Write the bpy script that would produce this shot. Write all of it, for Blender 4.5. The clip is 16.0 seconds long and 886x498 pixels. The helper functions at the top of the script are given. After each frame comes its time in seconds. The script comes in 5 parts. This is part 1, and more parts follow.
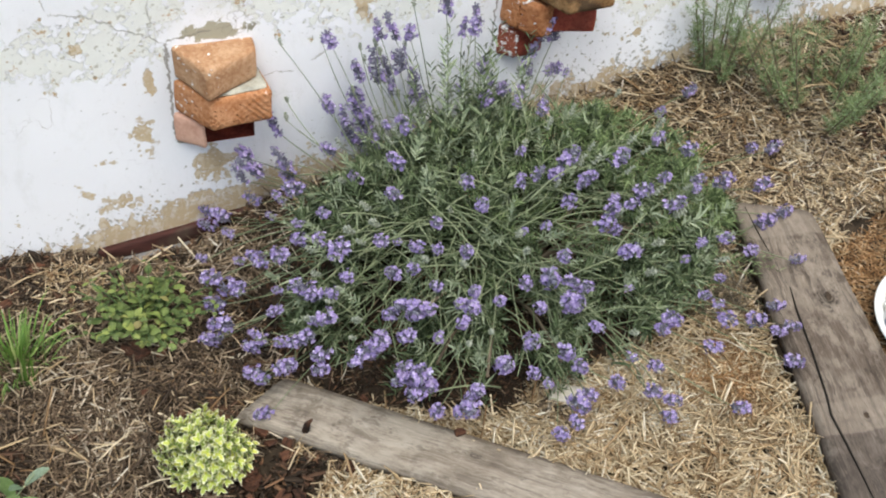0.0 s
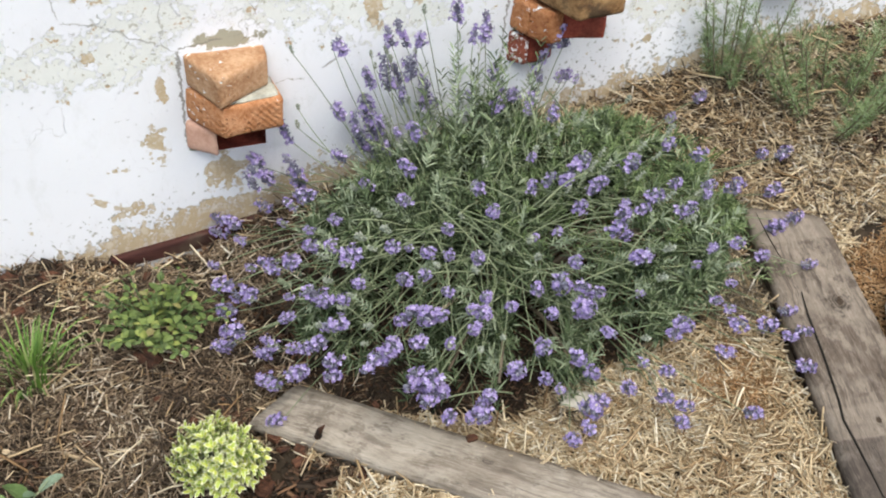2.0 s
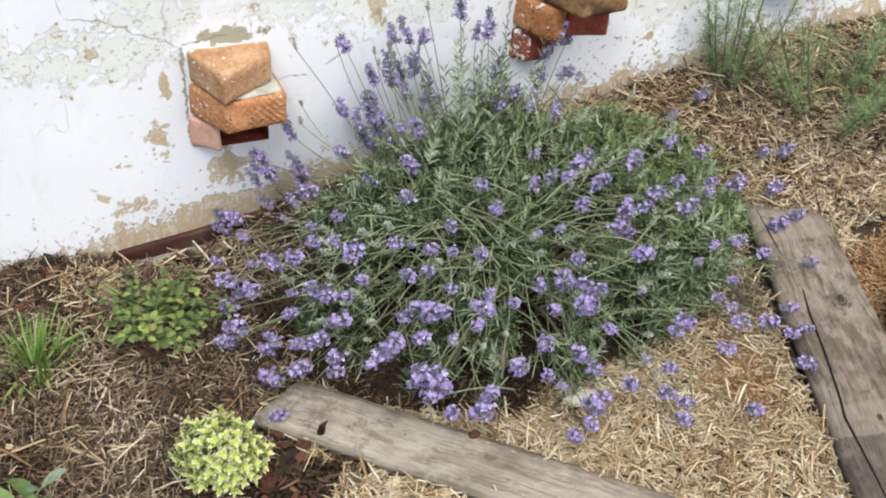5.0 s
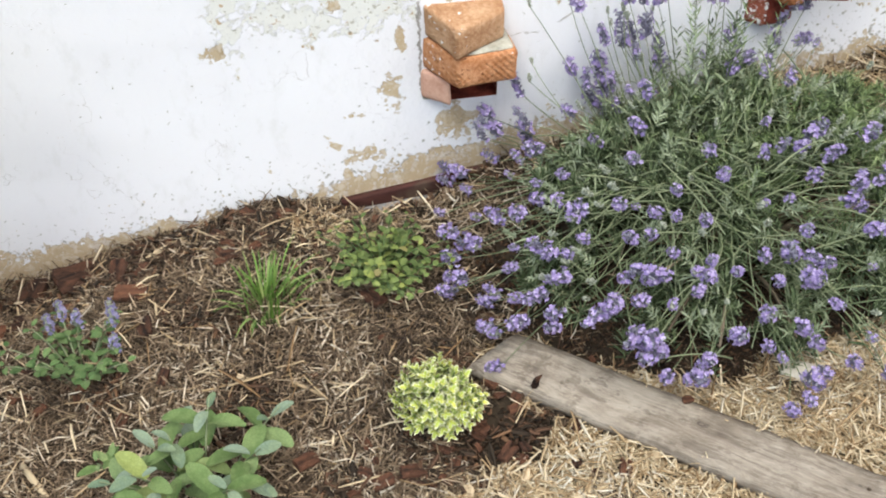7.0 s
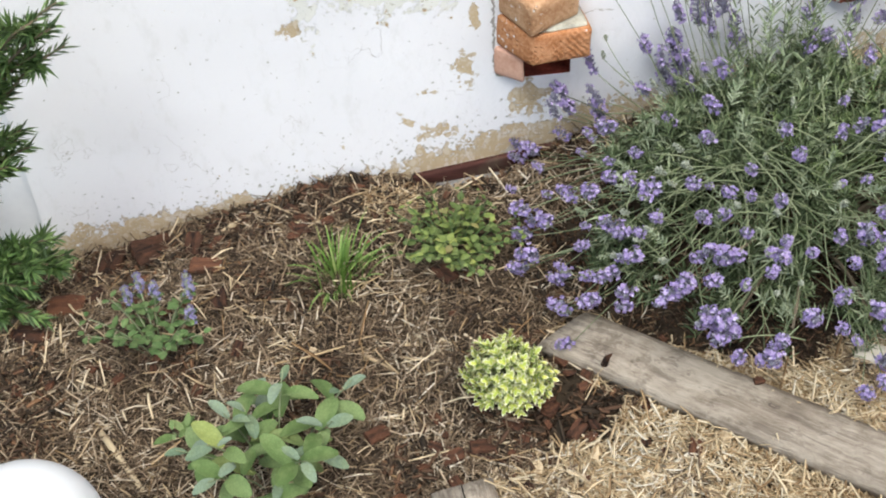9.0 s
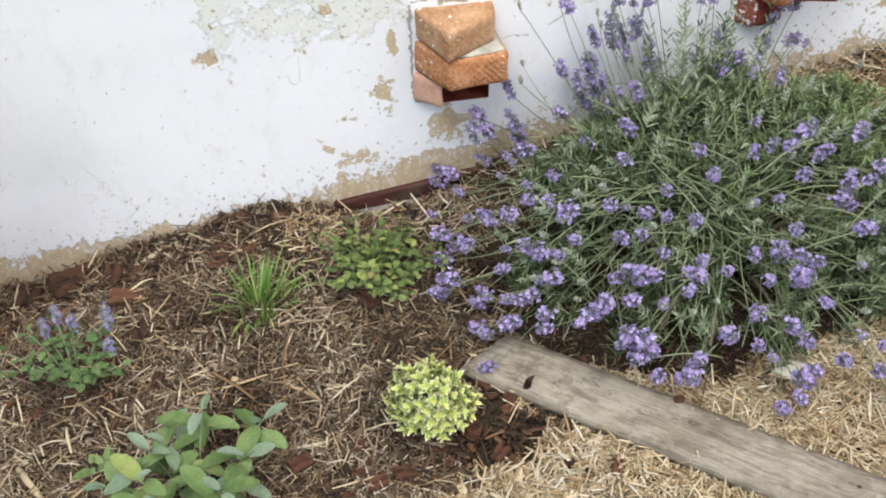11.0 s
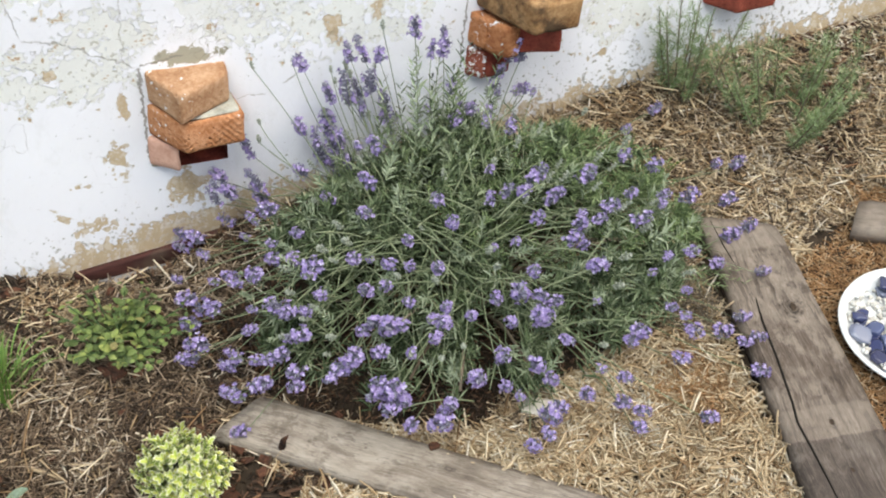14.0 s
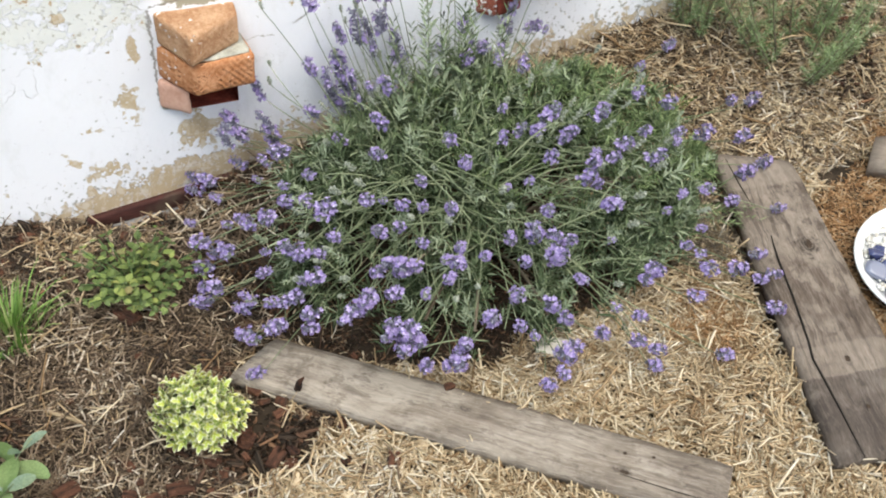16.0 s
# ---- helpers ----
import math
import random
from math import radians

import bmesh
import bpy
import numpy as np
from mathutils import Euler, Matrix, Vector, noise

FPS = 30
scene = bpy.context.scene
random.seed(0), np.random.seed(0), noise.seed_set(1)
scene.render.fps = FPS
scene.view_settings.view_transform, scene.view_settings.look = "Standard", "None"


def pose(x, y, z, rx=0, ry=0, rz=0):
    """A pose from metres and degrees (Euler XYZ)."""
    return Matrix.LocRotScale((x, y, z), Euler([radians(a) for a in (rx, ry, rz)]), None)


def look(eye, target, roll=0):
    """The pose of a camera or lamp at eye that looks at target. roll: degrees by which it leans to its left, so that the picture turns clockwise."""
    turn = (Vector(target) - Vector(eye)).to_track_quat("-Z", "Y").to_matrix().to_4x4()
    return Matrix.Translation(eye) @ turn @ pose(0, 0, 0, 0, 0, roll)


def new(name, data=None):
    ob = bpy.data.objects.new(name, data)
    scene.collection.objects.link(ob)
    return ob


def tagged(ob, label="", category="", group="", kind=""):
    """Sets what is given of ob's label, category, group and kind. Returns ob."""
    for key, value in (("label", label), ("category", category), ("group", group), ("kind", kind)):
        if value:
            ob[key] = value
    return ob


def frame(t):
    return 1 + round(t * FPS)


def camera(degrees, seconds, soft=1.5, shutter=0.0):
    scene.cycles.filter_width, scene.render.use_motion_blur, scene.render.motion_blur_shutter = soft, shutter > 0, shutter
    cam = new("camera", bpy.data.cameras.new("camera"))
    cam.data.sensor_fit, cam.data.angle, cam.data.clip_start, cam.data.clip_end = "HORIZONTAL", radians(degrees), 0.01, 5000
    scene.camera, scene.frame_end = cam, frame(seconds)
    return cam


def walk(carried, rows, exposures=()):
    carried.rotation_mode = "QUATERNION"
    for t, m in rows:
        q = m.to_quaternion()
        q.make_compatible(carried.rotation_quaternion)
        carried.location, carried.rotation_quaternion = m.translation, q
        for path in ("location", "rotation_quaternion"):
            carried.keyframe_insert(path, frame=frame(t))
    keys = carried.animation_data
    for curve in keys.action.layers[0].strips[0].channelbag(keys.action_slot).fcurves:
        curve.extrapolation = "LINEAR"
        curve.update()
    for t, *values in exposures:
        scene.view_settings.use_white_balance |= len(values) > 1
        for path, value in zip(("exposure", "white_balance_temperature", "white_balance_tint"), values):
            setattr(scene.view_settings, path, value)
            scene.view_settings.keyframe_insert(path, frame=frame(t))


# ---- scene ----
# ---- camera ----
cam = camera(39.9, 16.0, soft=2.0)
walk(cam, (
    (0, pose(-0.1853, -1.4421, 1.1859, 49.49, -3.67, -19.87)),
    (0.2, pose(-0.1848, -1.4422, 1.1862, 49.66, -3.68, -19.93)),
    (0.5, pose(-0.1840, -1.4424, 1.1868, 49.71, -3.62, -19.84)),
    (0.7, pose(-0.1847, -1.4441, 1.1856, 49.57, -3.64, -19.67)),
    (1, pose(-0.1858, -1.4467, 1.1837, 49.52, -3.56, -19.60)),
    (1.5, pose(-0.1896, -1.4485, 1.1838, 49.73, -3.34, -19.75)),
    (1.7, pose(-0.1897, -1.4473, 1.1844, 49.80, -3.34, -19.76)),
    (2, pose(-0.1899, -1.4455, 1.1854, 49.89, -3.25, -19.68)),
    (2.5, pose(-0.1931, -1.4448, 1.1853, 50.02, -3.00, -19.54)),
    (2.7, pose(-0.1941, -1.4440, 1.1855, 49.98, -3.01, -19.63)),
    (3, pose(-0.1957, -1.4428, 1.1859, 49.88, -3.14, -19.79)),
    (3.5, pose(-0.1953, -1.4436, 1.1867, 49.70, -3.28, -19.82)),
    (3.7, pose(-0.1959, -1.4440, 1.1866, 49.67, -3.36, -19.79)),
    (5.8, pose(-0.2023, -1.4485, 1.1860, 49.95, -3.55, -19.44)),
    (6, pose(-0.2051, -1.4495, 1.1857, 49.91, -3.03, -18.64)),
    (6.2, pose(-0.2103, -1.4504, 1.1870, 49.31, -2.51, -17.43)),
    (6.5, pose(-0.2180, -1.4517, 1.1890, 47.82, -1.12, -14.93)),
    (6.7, pose(-0.2248, -1.4507, 1.1924, 47.77, -0.48, -13.09)),
    (7, pose(-0.2349, -1.4492, 1.1976, 47.46, 0.12, -10.60)),
    (7.2, pose(-0.2403, -1.4491, 1.1991, 47.24, 0.59, -9.38)),
    (7.5, pose(-0.2483, -1.4490, 1.2013, 45.38, 1.47, -7.33)),
    (7.7, pose(-0.2509, -1.4494, 1.2027, 45.06, 2.15, -6.23)),
    (8, pose(-0.2547, -1.4500, 1.2047, 45.31, 1.78, -6.64)),
    (8.2, pose(-0.2531, -1.4503, 1.2049, 45.58, 1.78, -7.31)),
    (10.3, pose(-0.2366, -1.4540, 1.2073, 46.97, 0.98, -8.79)),
    (10.5, pose(-0.2351, -1.4550, 1.2049, 47.14, 0.72, -9.65)),
    (10.7, pose(-0.2307, -1.4571, 1.2037, 47.31, 0.56, -10.17)),
    (11, pose(-0.2240, -1.4601, 1.2019, 47.64, 0.47, -10.81)),
    (11.2, pose(-0.2187, -1.4627, 1.2008, 47.95, 0.04, -11.90)),
    (11.5, pose(-0.2108, -1.4665, 1.1991, 48.46, -0.58, -13.31)),
    (11.7, pose(-0.2085, -1.4684, 1.1999, 48.69, -0.73, -13.99)),
    (12, pose(-0.2049, -1.4713, 1.2011, 49.69, -0.99, -14.64)),
    (12.2, pose(-0.2012, -1.4725, 1.2013, 50.13, -0.94, -15.25)),
    (12.5, pose(-0.1956, -1.4742, 1.2017, 51.10, -0.80, -15.97)),
    (12.7, pose(-0.1926, -1.4739, 1.1995, 50.53, -0.77, -16.32)),
    (13, pose(-0.1881, -1.4735, 1.1962, 50.04, -1.00, -16.89)),
    (13.2, pose(-0.1870, -1.4729, 1.1956, 49.90, -1.41, -17.62)),
    (13.5, pose(-0.1854, -1.4720, 1.1946, 50.07, -2.37, -19.10)),
    (13.7, pose(-0.1868, -1.4718, 1.1953, 50.48, -3.07, -20.30)),
    (14, pose(-0.1889, -1.4717, 1.1963, 50.77, -3.65, -21.28)),
    (14.2, pose(-0.1892, -1.4719, 1.1949, 50.48, -4.08, -22.07)),
    (14.5, pose(-0.1896, -1.4723, 1.1929, 50.00, -4.42, -23.05)),
    (14.7, pose(-0.1882, -1.4718, 1.1911, 49.31, -4.31, -23.26)),
    (15, pose(-0.1860, -1.4709, 1.1885, 48.20, -4.04, -23.04)),
    (15.2, pose(-0.1870, -1.4697, 1.1892, 48.07, -3.81, -22.93)),
    (15.5, pose(-0.1884, -1.4679, 1.1902, 47.98, -3.07, -22.12)),
    (15.7, pose(-0.1889, -1.4678, 1.1906, 48.16, -2.93, -21.78)),
    (16, pose(-0.1896, -1.4675, 1.1912, 48.03, -2.83, -21.26)),
), exposures=((0, 0.51, 6380, 3.0), (1, 0.57, 6380, 3.0), (2, 0.63, 6380, 3.0), (3.5, 0.65, 6380, 3.0), (6.5, 0.69, 6380, 3.0), (8, 0.66, 6380, 3.0), (10.5, 0.59, 6380, 3.5),
            (12.5, 0.58, 6380, 3.5), (14.5, 0.62, 6380, 3.0), (16, 0.67, 6380, 3.0)))

# ---- light: bright overcast sky ----
SUN_TURN, SUN_UP = radians(-40), radians(58)
world = bpy.data.worlds.new("overcast_sky")
scene.world = world
world.use_nodes = True
wn = world.node_tree.nodes
sky = wn.new("ShaderNodeTexSky")
sky.sky_type = 'NISHITA'
sky.sun_disc = False
sky.sun_elevation = SUN_UP
sky.sun_rotation = radians(180) + SUN_TURN
sky.air_density, sky.dust_density, sky.ozone_density = 1.0, 4.0, 0.6
wn["Background"].inputs["Strength"].default_value = 0.15
world.node_tree.links.new(sky.outputs["Color"], wn["Background"].inputs["Color"])
sun = new("sun", bpy.data.lights.new("sun", 'SUN'))
sun.data.energy = 1.5
sun.data.angle = radians(25)
sun.data.color = (1.0, 0.97, 0.92)
sun_way = Vector((math.sin(SUN_TURN) * math.cos(SUN_UP), -math.cos(SUN_TURN) * math.cos(SUN_UP), math.sin(SUN_UP)))
sun.matrix_world = look(sun_way * 30, (0, 0, 0))


# ---- material helpers ----
class Nodes:
    """A small helper round one material's node tree."""

    def __init__(self, name):
        self.mat = bpy.data.materials.new(name)
        self.mat.use_nodes = True
        self.tree = self.mat.node_tree
        self.bsdf = self.tree.nodes["Principled BSDF"]
        self.geo = self.tree.nodes.new("ShaderNodeNewGeometry")
        self.place = self.tree.nodes.new("ShaderNodeTexCoord").outputs["Object"]

    def link(self, a, b):
        self.tree.links.new(a, b)

    def put(self, sock, value):
        if isinstance(value, bpy.types.NodeSocket):
            self.link(value, sock)
        else:
            sock.default_value = value

    def noise(self, scale, detail=4.0, rough=0.55, stretch=None, at=None, out="Fac"):
        n = self.tree.nodes.new("ShaderNodeTexNoise")
        n.inputs["Scale"].default_value = scale
        n.inputs["Detail"].default_value = detail
        n.inputs["Roughness"].default_value = rough
        src = at or self.place
        if stretch:
            mp = self.tree.nodes.new("ShaderNodeMapping")
            mp.inputs["Scale"].default_value = stretch
            self.link(src, mp.inputs["Vector"])
            src = mp.outputs["Vector"]
        self.link(src, n.inputs["Vector"])
        return n.outputs[out]

    def cells(self, scale, feature='F1', out="Distance", at=None):
        n = self.tree.nodes.new("ShaderNodeTexVoronoi")
        n.feature = feature
        n.inputs["Scale"].default_value = scale
        self.link(at or self.place, n.inputs["Vector"])
        return n.outputs[out]

    def math(self, op, a, b=0.0, clamp=False):
        n = self.tree.nodes.new("ShaderNodeMath")
        n.operation = op
        n.use_clamp = clamp
        self.put(n.inputs[0], a)
        self.put(n.inputs[1], b)
        return n.outputs[0]

    def ramp(self, fac, stops):
        n = self.tree.nodes.new("ShaderNodeValToRGB")
        el = n.color_ramp.elements
        while len(el) < len(stops):
            el.new(0.5)
        for e, (pos, c) in zip(el, stops):
            e.position = pos
            e.color = (*c, 1.0) if isinstance(c, tuple) else (c, c, c, 1.0)
        self.put(n.inputs["Fac"], fac)
        return n.outputs["Color"]

    def step(self, fac, lo, hi):
        n = self.tree.nodes.new("ShaderNodeMapRange")
        n.interpolation_type = 'SMOOTHSTEP'
        self.put(n.inputs["Value"], fac)
        n.inputs["From Min"].default_value = lo
        n.inputs["From Max"].default_value = hi
        return n.outputs["Result"]

    def mix(self, fac, a, b, mode='MIX'):
        n = self.tree.nodes.new("ShaderNodeMix")
        n.data_type = 'RGBA'
        n.blend_type = mode
        for s in n.inputs:
            if s.identifier == "Factor_Float":
                self.put(s, fac)
            elif s.identifier == "A_Color":
                self.put(s, (*a, 1.0) if isinstance(a, tuple) else a)
            elif s.identifier == "B_Color":
                self.put(s, (*b, 1.0) if isinstance(b, tuple) else b)
        return [o for o in n.outputs if o.identifier == "Result_Color"][0]

    def axes(self):
        n = self.tree.nodes.new("ShaderNodeSeparateXYZ")
        self.link(self.place, n.inputs[0])
        return n.outputs[0], n.outputs[1], n.outputs[2]

    def island(self):
        return self.geo.outputs["Random Per Island"]

    def each(self):
        return self.tree.nodes.new("ShaderNodeObjectInfo").outputs["Random"]

    def finish(self, color, rough=0.8, bump=None, strength=0.3, depth=0.002, metallic=0.0, spec=0.3, **more):
        self.put(self.bsdf.inputs["Base Color"], (*color, 1.0) if isinstance(color, tuple) else color)
        self.put(self.bsdf.inputs["Roughness"], rough)
        self.put(self.bsdf.inputs["Metallic"], metallic)
        self.put(self.bsdf.inputs["Specular IOR Level"], spec)
        for key, value in more.items():
            self.put(self.bsdf.inputs[key.replace("_", " ").title()], value)
        if bump is not None:
            n = self.tree.nodes.new("ShaderNodeBump")
            n.inputs["Strength"].default_value = strength
            n.inputs["Distance"].default_value = depth
            self.link(bump, n.inputs["Height"])
            self.link(n.outputs["Normal"], self.bsdf.inputs["Normal"])
        return self.mat


def wall_material():
    """White limewash flaking off in islands: older grey-white coats above, sand-coloured plaster showing at the foot."""
    k = Nodes("flaking_white_limewash")
    x, y, z = k.axes()
    # height above the ground line, which climbs along the wall
    foot = k.math('SUBTRACT', z, k.math('ADD', k.math('MULTIPLY', x, 0.175), -0.001))
    edge = k.noise(24, 6, 0.68)
    flake = k.noise(75, 5, 0.65)
    fine = k.noise(120, 3, 0.6)
    rag = k.math('ADD', k.math('MULTIPLY', edge, 0.55), k.math('MULTIPLY', flake, 0.45))
    jag = k.math('SUBTRACT', rag, 0.5)

    def island(cx, cz, rx, rz, ragged=11.0, soft=0.10):
        dx = k.math('DIVIDE', k.math('SUBTRACT', x, cx), rx)
        dz = k.math('DIVIDE', k.math('SUBTRACT', z, cz), rz)
        r = k.math('SQRT', k.math('ADD', k.math('MULTIPLY', dx, dx), k.math('MULTIPLY', dz, dz)))
        return k.step(k.math('ADD', k.math('SUBTRACT', 1.0, r), k.math('MULTIPLY', jag, ragged)), 0.0, soft)

    def any_of(parts):
        out = parts[0]
        for p in parts[1:]:
            out = k.math('MAXIMUM', out, p)
        return out

    # sand plaster bared along the foot, wider to the right
    rise = k.step(x, -0.25, 0.05)
    right = k.step(x, 0.45, 0.75)
    left = k.math('SUBTRACT', 1.0, k.step(x, -0.45, -0.28))
    band = k.math('ADD', k.math('ADD', k.math('ADD', 0.026, k.math('MULTIPLY', left, 0.022)), k.math('MULTIPLY', rise, 0.024)), k.math('MULTIPLY', right, -0.008))
    low = k.step(k.math('ADD', k.math('SUBTRACT', band, foot), k.math('MULTIPLY', jag, 0.24)), -0.002, 0.003)
    islands = any_of([island(*q) for q in (
        (-0.038, 0.167, 0.012, 0.02), (-0.101, 0.133, 0.013, 0.006), (-0.127, 0.079, 0.013, 0.008), (0.055, 0.095, 0.022, 0.04), (-0.281, 0.262, 0.013, 0.012),
        (-0.116, 0.319, 0.012, 0.01), (-0.027, 0.254, 0.006, 0.02), (0.722, 0.230, 0.006, 0.006), (0.340, 0.355, 0.012, 0.014), (0.277, 0.334, 0.012, 0.016),
        (-0.611, -0.078, 0.05, 0.022), (-0.089, 0.062, 0.03, 0.012))])
    near = k.math('SUBTRACT', 1.0, k.step(foot, 0.02, 0.15))
    zone = k.math('MULTIPLY', k.step(x, -0.45, -0.10), near)
    spots = k.step(k.math('ADD', rag, k.math('ADD', k.math('MULTIPLY', zone, 0.075), k.math('MULTIPLY', k.math('MULTIPLY', near, right), 0.05))), 0.64, 0.65)
    shy = k.math('ADD', k.math('MULTIPLY', near, 0.108), k.math('MULTIPLY', k.step(x, -0.1, 0.7), 0.05))
    flecks = k.step(k.math('ADD', fine, shy), 0.70, 0.72)
    flecks = k.math('MULTIPLY', flecks, k.step(edge, 0.36, 0.48))
    flecks = k.math('MAXIMUM', flecks, k.math('MULTIPLY', k.step(k.noise(95, 4, 0.7), 0.655, 0.675), k.math('MULTIPLY', k.step(k.noise(9, 3), 0.50, 0.58), k.step(x, -0.5, -0.2))))
    remnant = k.step(k.noise(64, 6, 0.72), 0.535, 0.56)
    low = k.math('MULTIPLY', low, k.math('SUBTRACT', 1.0, k.math('MULTIPLY', remnant, k.math('ADD', 0.35, k.math('MULTIPLY', right, 0.6)))))
    bare = any_of([low, islands, spots])
    # older grey-white coat in large sheets on the upper part
    sheets = any_of([island(*q) for q in (
        (-0.262, 0.335, 0.022, 0.09, 6), (-0.128, 0.312, 0.12, 0.04, 6), (-0.039, 0.368, 0.055, 0.045, 6), (0.295, 0.344, 0.12, 0.05, 7), (0.153, 0.364, 0.06, 0.04, 7),
        (0.741, 0.323, 0.09, 0.07, 7), (-0.212, 0.493, 0.25, 0.06, 7), (1.109, 0.433, 0.15, 0.12, 7))])
    upper = k.math('MULTIPLY', k.step(foot, 0.30, 0.42), k.step(x, -0.30, -0.2))
    sheet = k.math('MAXIMUM', sheets, k.math('MULTIPLY', k.step(k.noise(7, 5, 0.6), 0.52, 0.535), upper))
    patchy = k.step(k.noise(30, 6, 0.7), 0.43, 0.455)
    sheet = k.math('MULTIPLY', sheet, patchy)
    lichen = k.math('MULTIPLY', k.step(k.noise(85, 4, 0.7), 0.585, 0.635), sheet)
    brown = k.math('MULTIPLY', k.step(rag, 0.585, 0.60), sheet)
    mortar = any_of([island(0.067, 0.322, 0.048, 0.014, 5), island(0.018, 0.154, 0.016, 0.006, 6)])
    white = k.mix(k.noise(3.0, 3), (0.80, 0.80, 0.845), (0.87, 0.87, 0.90))
    white = k.mix(k.math('MULTIPLY', k.step(k.noise(26, 5, 0.7, (1, 1, 0.5)), 0.52, 0.72), 0.30), white, (0.66, 0.66, 0.65))
    grey = k.mix(k.noise(34, 5, 0.65), (0.66, 0.665, 0.62), (0.83, 0.83, 0.79))
    sand = k.mix(k.noise(60, 5, 0.7), (0.42, 0.32, 0.20), (0.60, 0.49, 0.34))
    sand = k.mix(k.math('MULTIPLY', k.step(flake, 0.5, 0.62), 0.55), sand, (0.70, 0.65, 0.56))
    c = k.mix(k.math('MULTIPLY', sheet, 0.85), white, grey)
    c = k.mix(k.math('MULTIPLY', lichen, 0.8), c, (0.42, 0.40, 0.33))
    c = k.mix(brown, c, (0.50, 0.37, 0.24))
    c = k.mix(mortar, c, (0.38, 0.36, 0.28))
    c = k.mix(k.math('MULTIPLY', flecks, 0.85), c, (0.34, 0.33, 0.28))
    c = k.mix(bare, c, sand)
    # hairline cracks
    warp = k.mix(0.5, k.place, k.noise(9, 4, 0.6, out="Color"), 'MIX')
    crack = k.math('SUBTRACT', 1.0, k.step(k.cells(5.0, 'DISTANCE_TO_EDGE', "Distance", warp), 0.0, 0.006))
    crack = k.math('MULTIPLY', crack, k.step(k.noise(6, 2), 0.5, 0.6))

    def fissure(x0, z0, x1, z1, half):
        """A wandering crack between two points of the wall."""
        n = math.hypot(x1 - x0, z1 - z0)
        ux, uz = (x1 - x0) / n, (z1 - z0) / n
        dx, dz = k.math('SUBTRACT', x, x0), k.math('SUBTRACT', z, z0)
        t = k.math('ADD', k.math('MULTIPLY', dx, ux), k.math('MULTIPLY', dz, uz))
        s = k.math('ADD', k.math('SUBTRACT', k.math('MULTIPLY', dz, ux), k.math('MULTIPLY', dx, uz)), k.math('MULTIPLY', jag, 0.035))
        inside = k.math('MULTIPLY', k.step(t, 0.0, 0.004), k.math('SUBTRACT', 1.0, k.step(t, n - 0.004, n)))
        return k.math('MULTIPLY', inside, k.math('SUBTRACT', 1.0, k.step(k.math('ABSOLUTE', s), half * 0.4, half)))

    crack = any_of([crack] + [fissure(*q) for q in (
        (-0.003, 0.313, -0.089, 0.359, 0.0012), (-0.089, 0.359, -0.145, 0.377, 0.001), (-0.020, 0.320, -0.016, 0.428, 0.0008), (0.126, 0.240, 0.176, 0.246, 0.0009),
        (0.201, 0.254, 0.231, 0.277, 0.0014), (-0.145, 0.380, -0.163, 0.443, 0.0009))])
    c = k.mix(k.math('MULTIPLY', crack, 0.6), c, (0.34, 0.31, 0.26))
    gap = any_of([fissure(*q) for q in ((-0.001, 0.315, 0.002, 0.161, 0.0022), (-0.000, 0.158, 0.038, 0.146, 0.0018), (-0.001, 0.315, 0.063, 0.325, 0.0016), (0.480, 0.386, 0.477, 0.218, 0.0018))])
    c = k.mix(k.math('MULTIPLY', gap, 0.85), c, (0.24, 0.22, 0.19))
    height = k.math('SUBTRACT', k.math('ADD', k.math('MULTIPLY', k.noise(8, 5, 0.6), 1.2), k.math('MULTIPLY', k.noise(160, 3), 0.12)),
                    k.math('ADD', k.math('MULTIPLY', any_of([bare, flecks]), 0.5), k.math('ADD', k.math('MULTIPLY', sheet, 0.35), k.math('MULTIPLY', crack, 0.4))))
    return k.finish(c, 0.88, height, 0.75, 0.005, spec=0.15)


def speckled(name, dark, light, scale, rough=0.85, strength=0.4, depth=0.002, detail=5.0, spec=0.2, stretch=None, tint=None, varied=0.0):
    """Two tones at two scales, with relief; varied: how far one object differs from the next."""
    k = Nodes(name)
    a = k.noise(scale, detail, 0.62, stretch)
    b = k.noise(scale * 5.3, 3, 0.6, stretch)
    fac = k.math('ADD', k.math('MULTIPLY', a, 0.65), k.math('MULTIPLY', b, 0.35))
    if varied:
        fac = k.math('ADD', fac, k.math('MULTIPLY', k.math('SUBTRACT', k.each(), 0.5), varied))
    c = k.ramp(fac, ((0.34, dark), (0.66, light)))
    if tint:
        c = k.mix(k.step(k.noise(scale * 0.45, 3), 0.52, 0.66), c, tint)
    return k.finish(c, rough, fac, strength, depth, spec=spec)


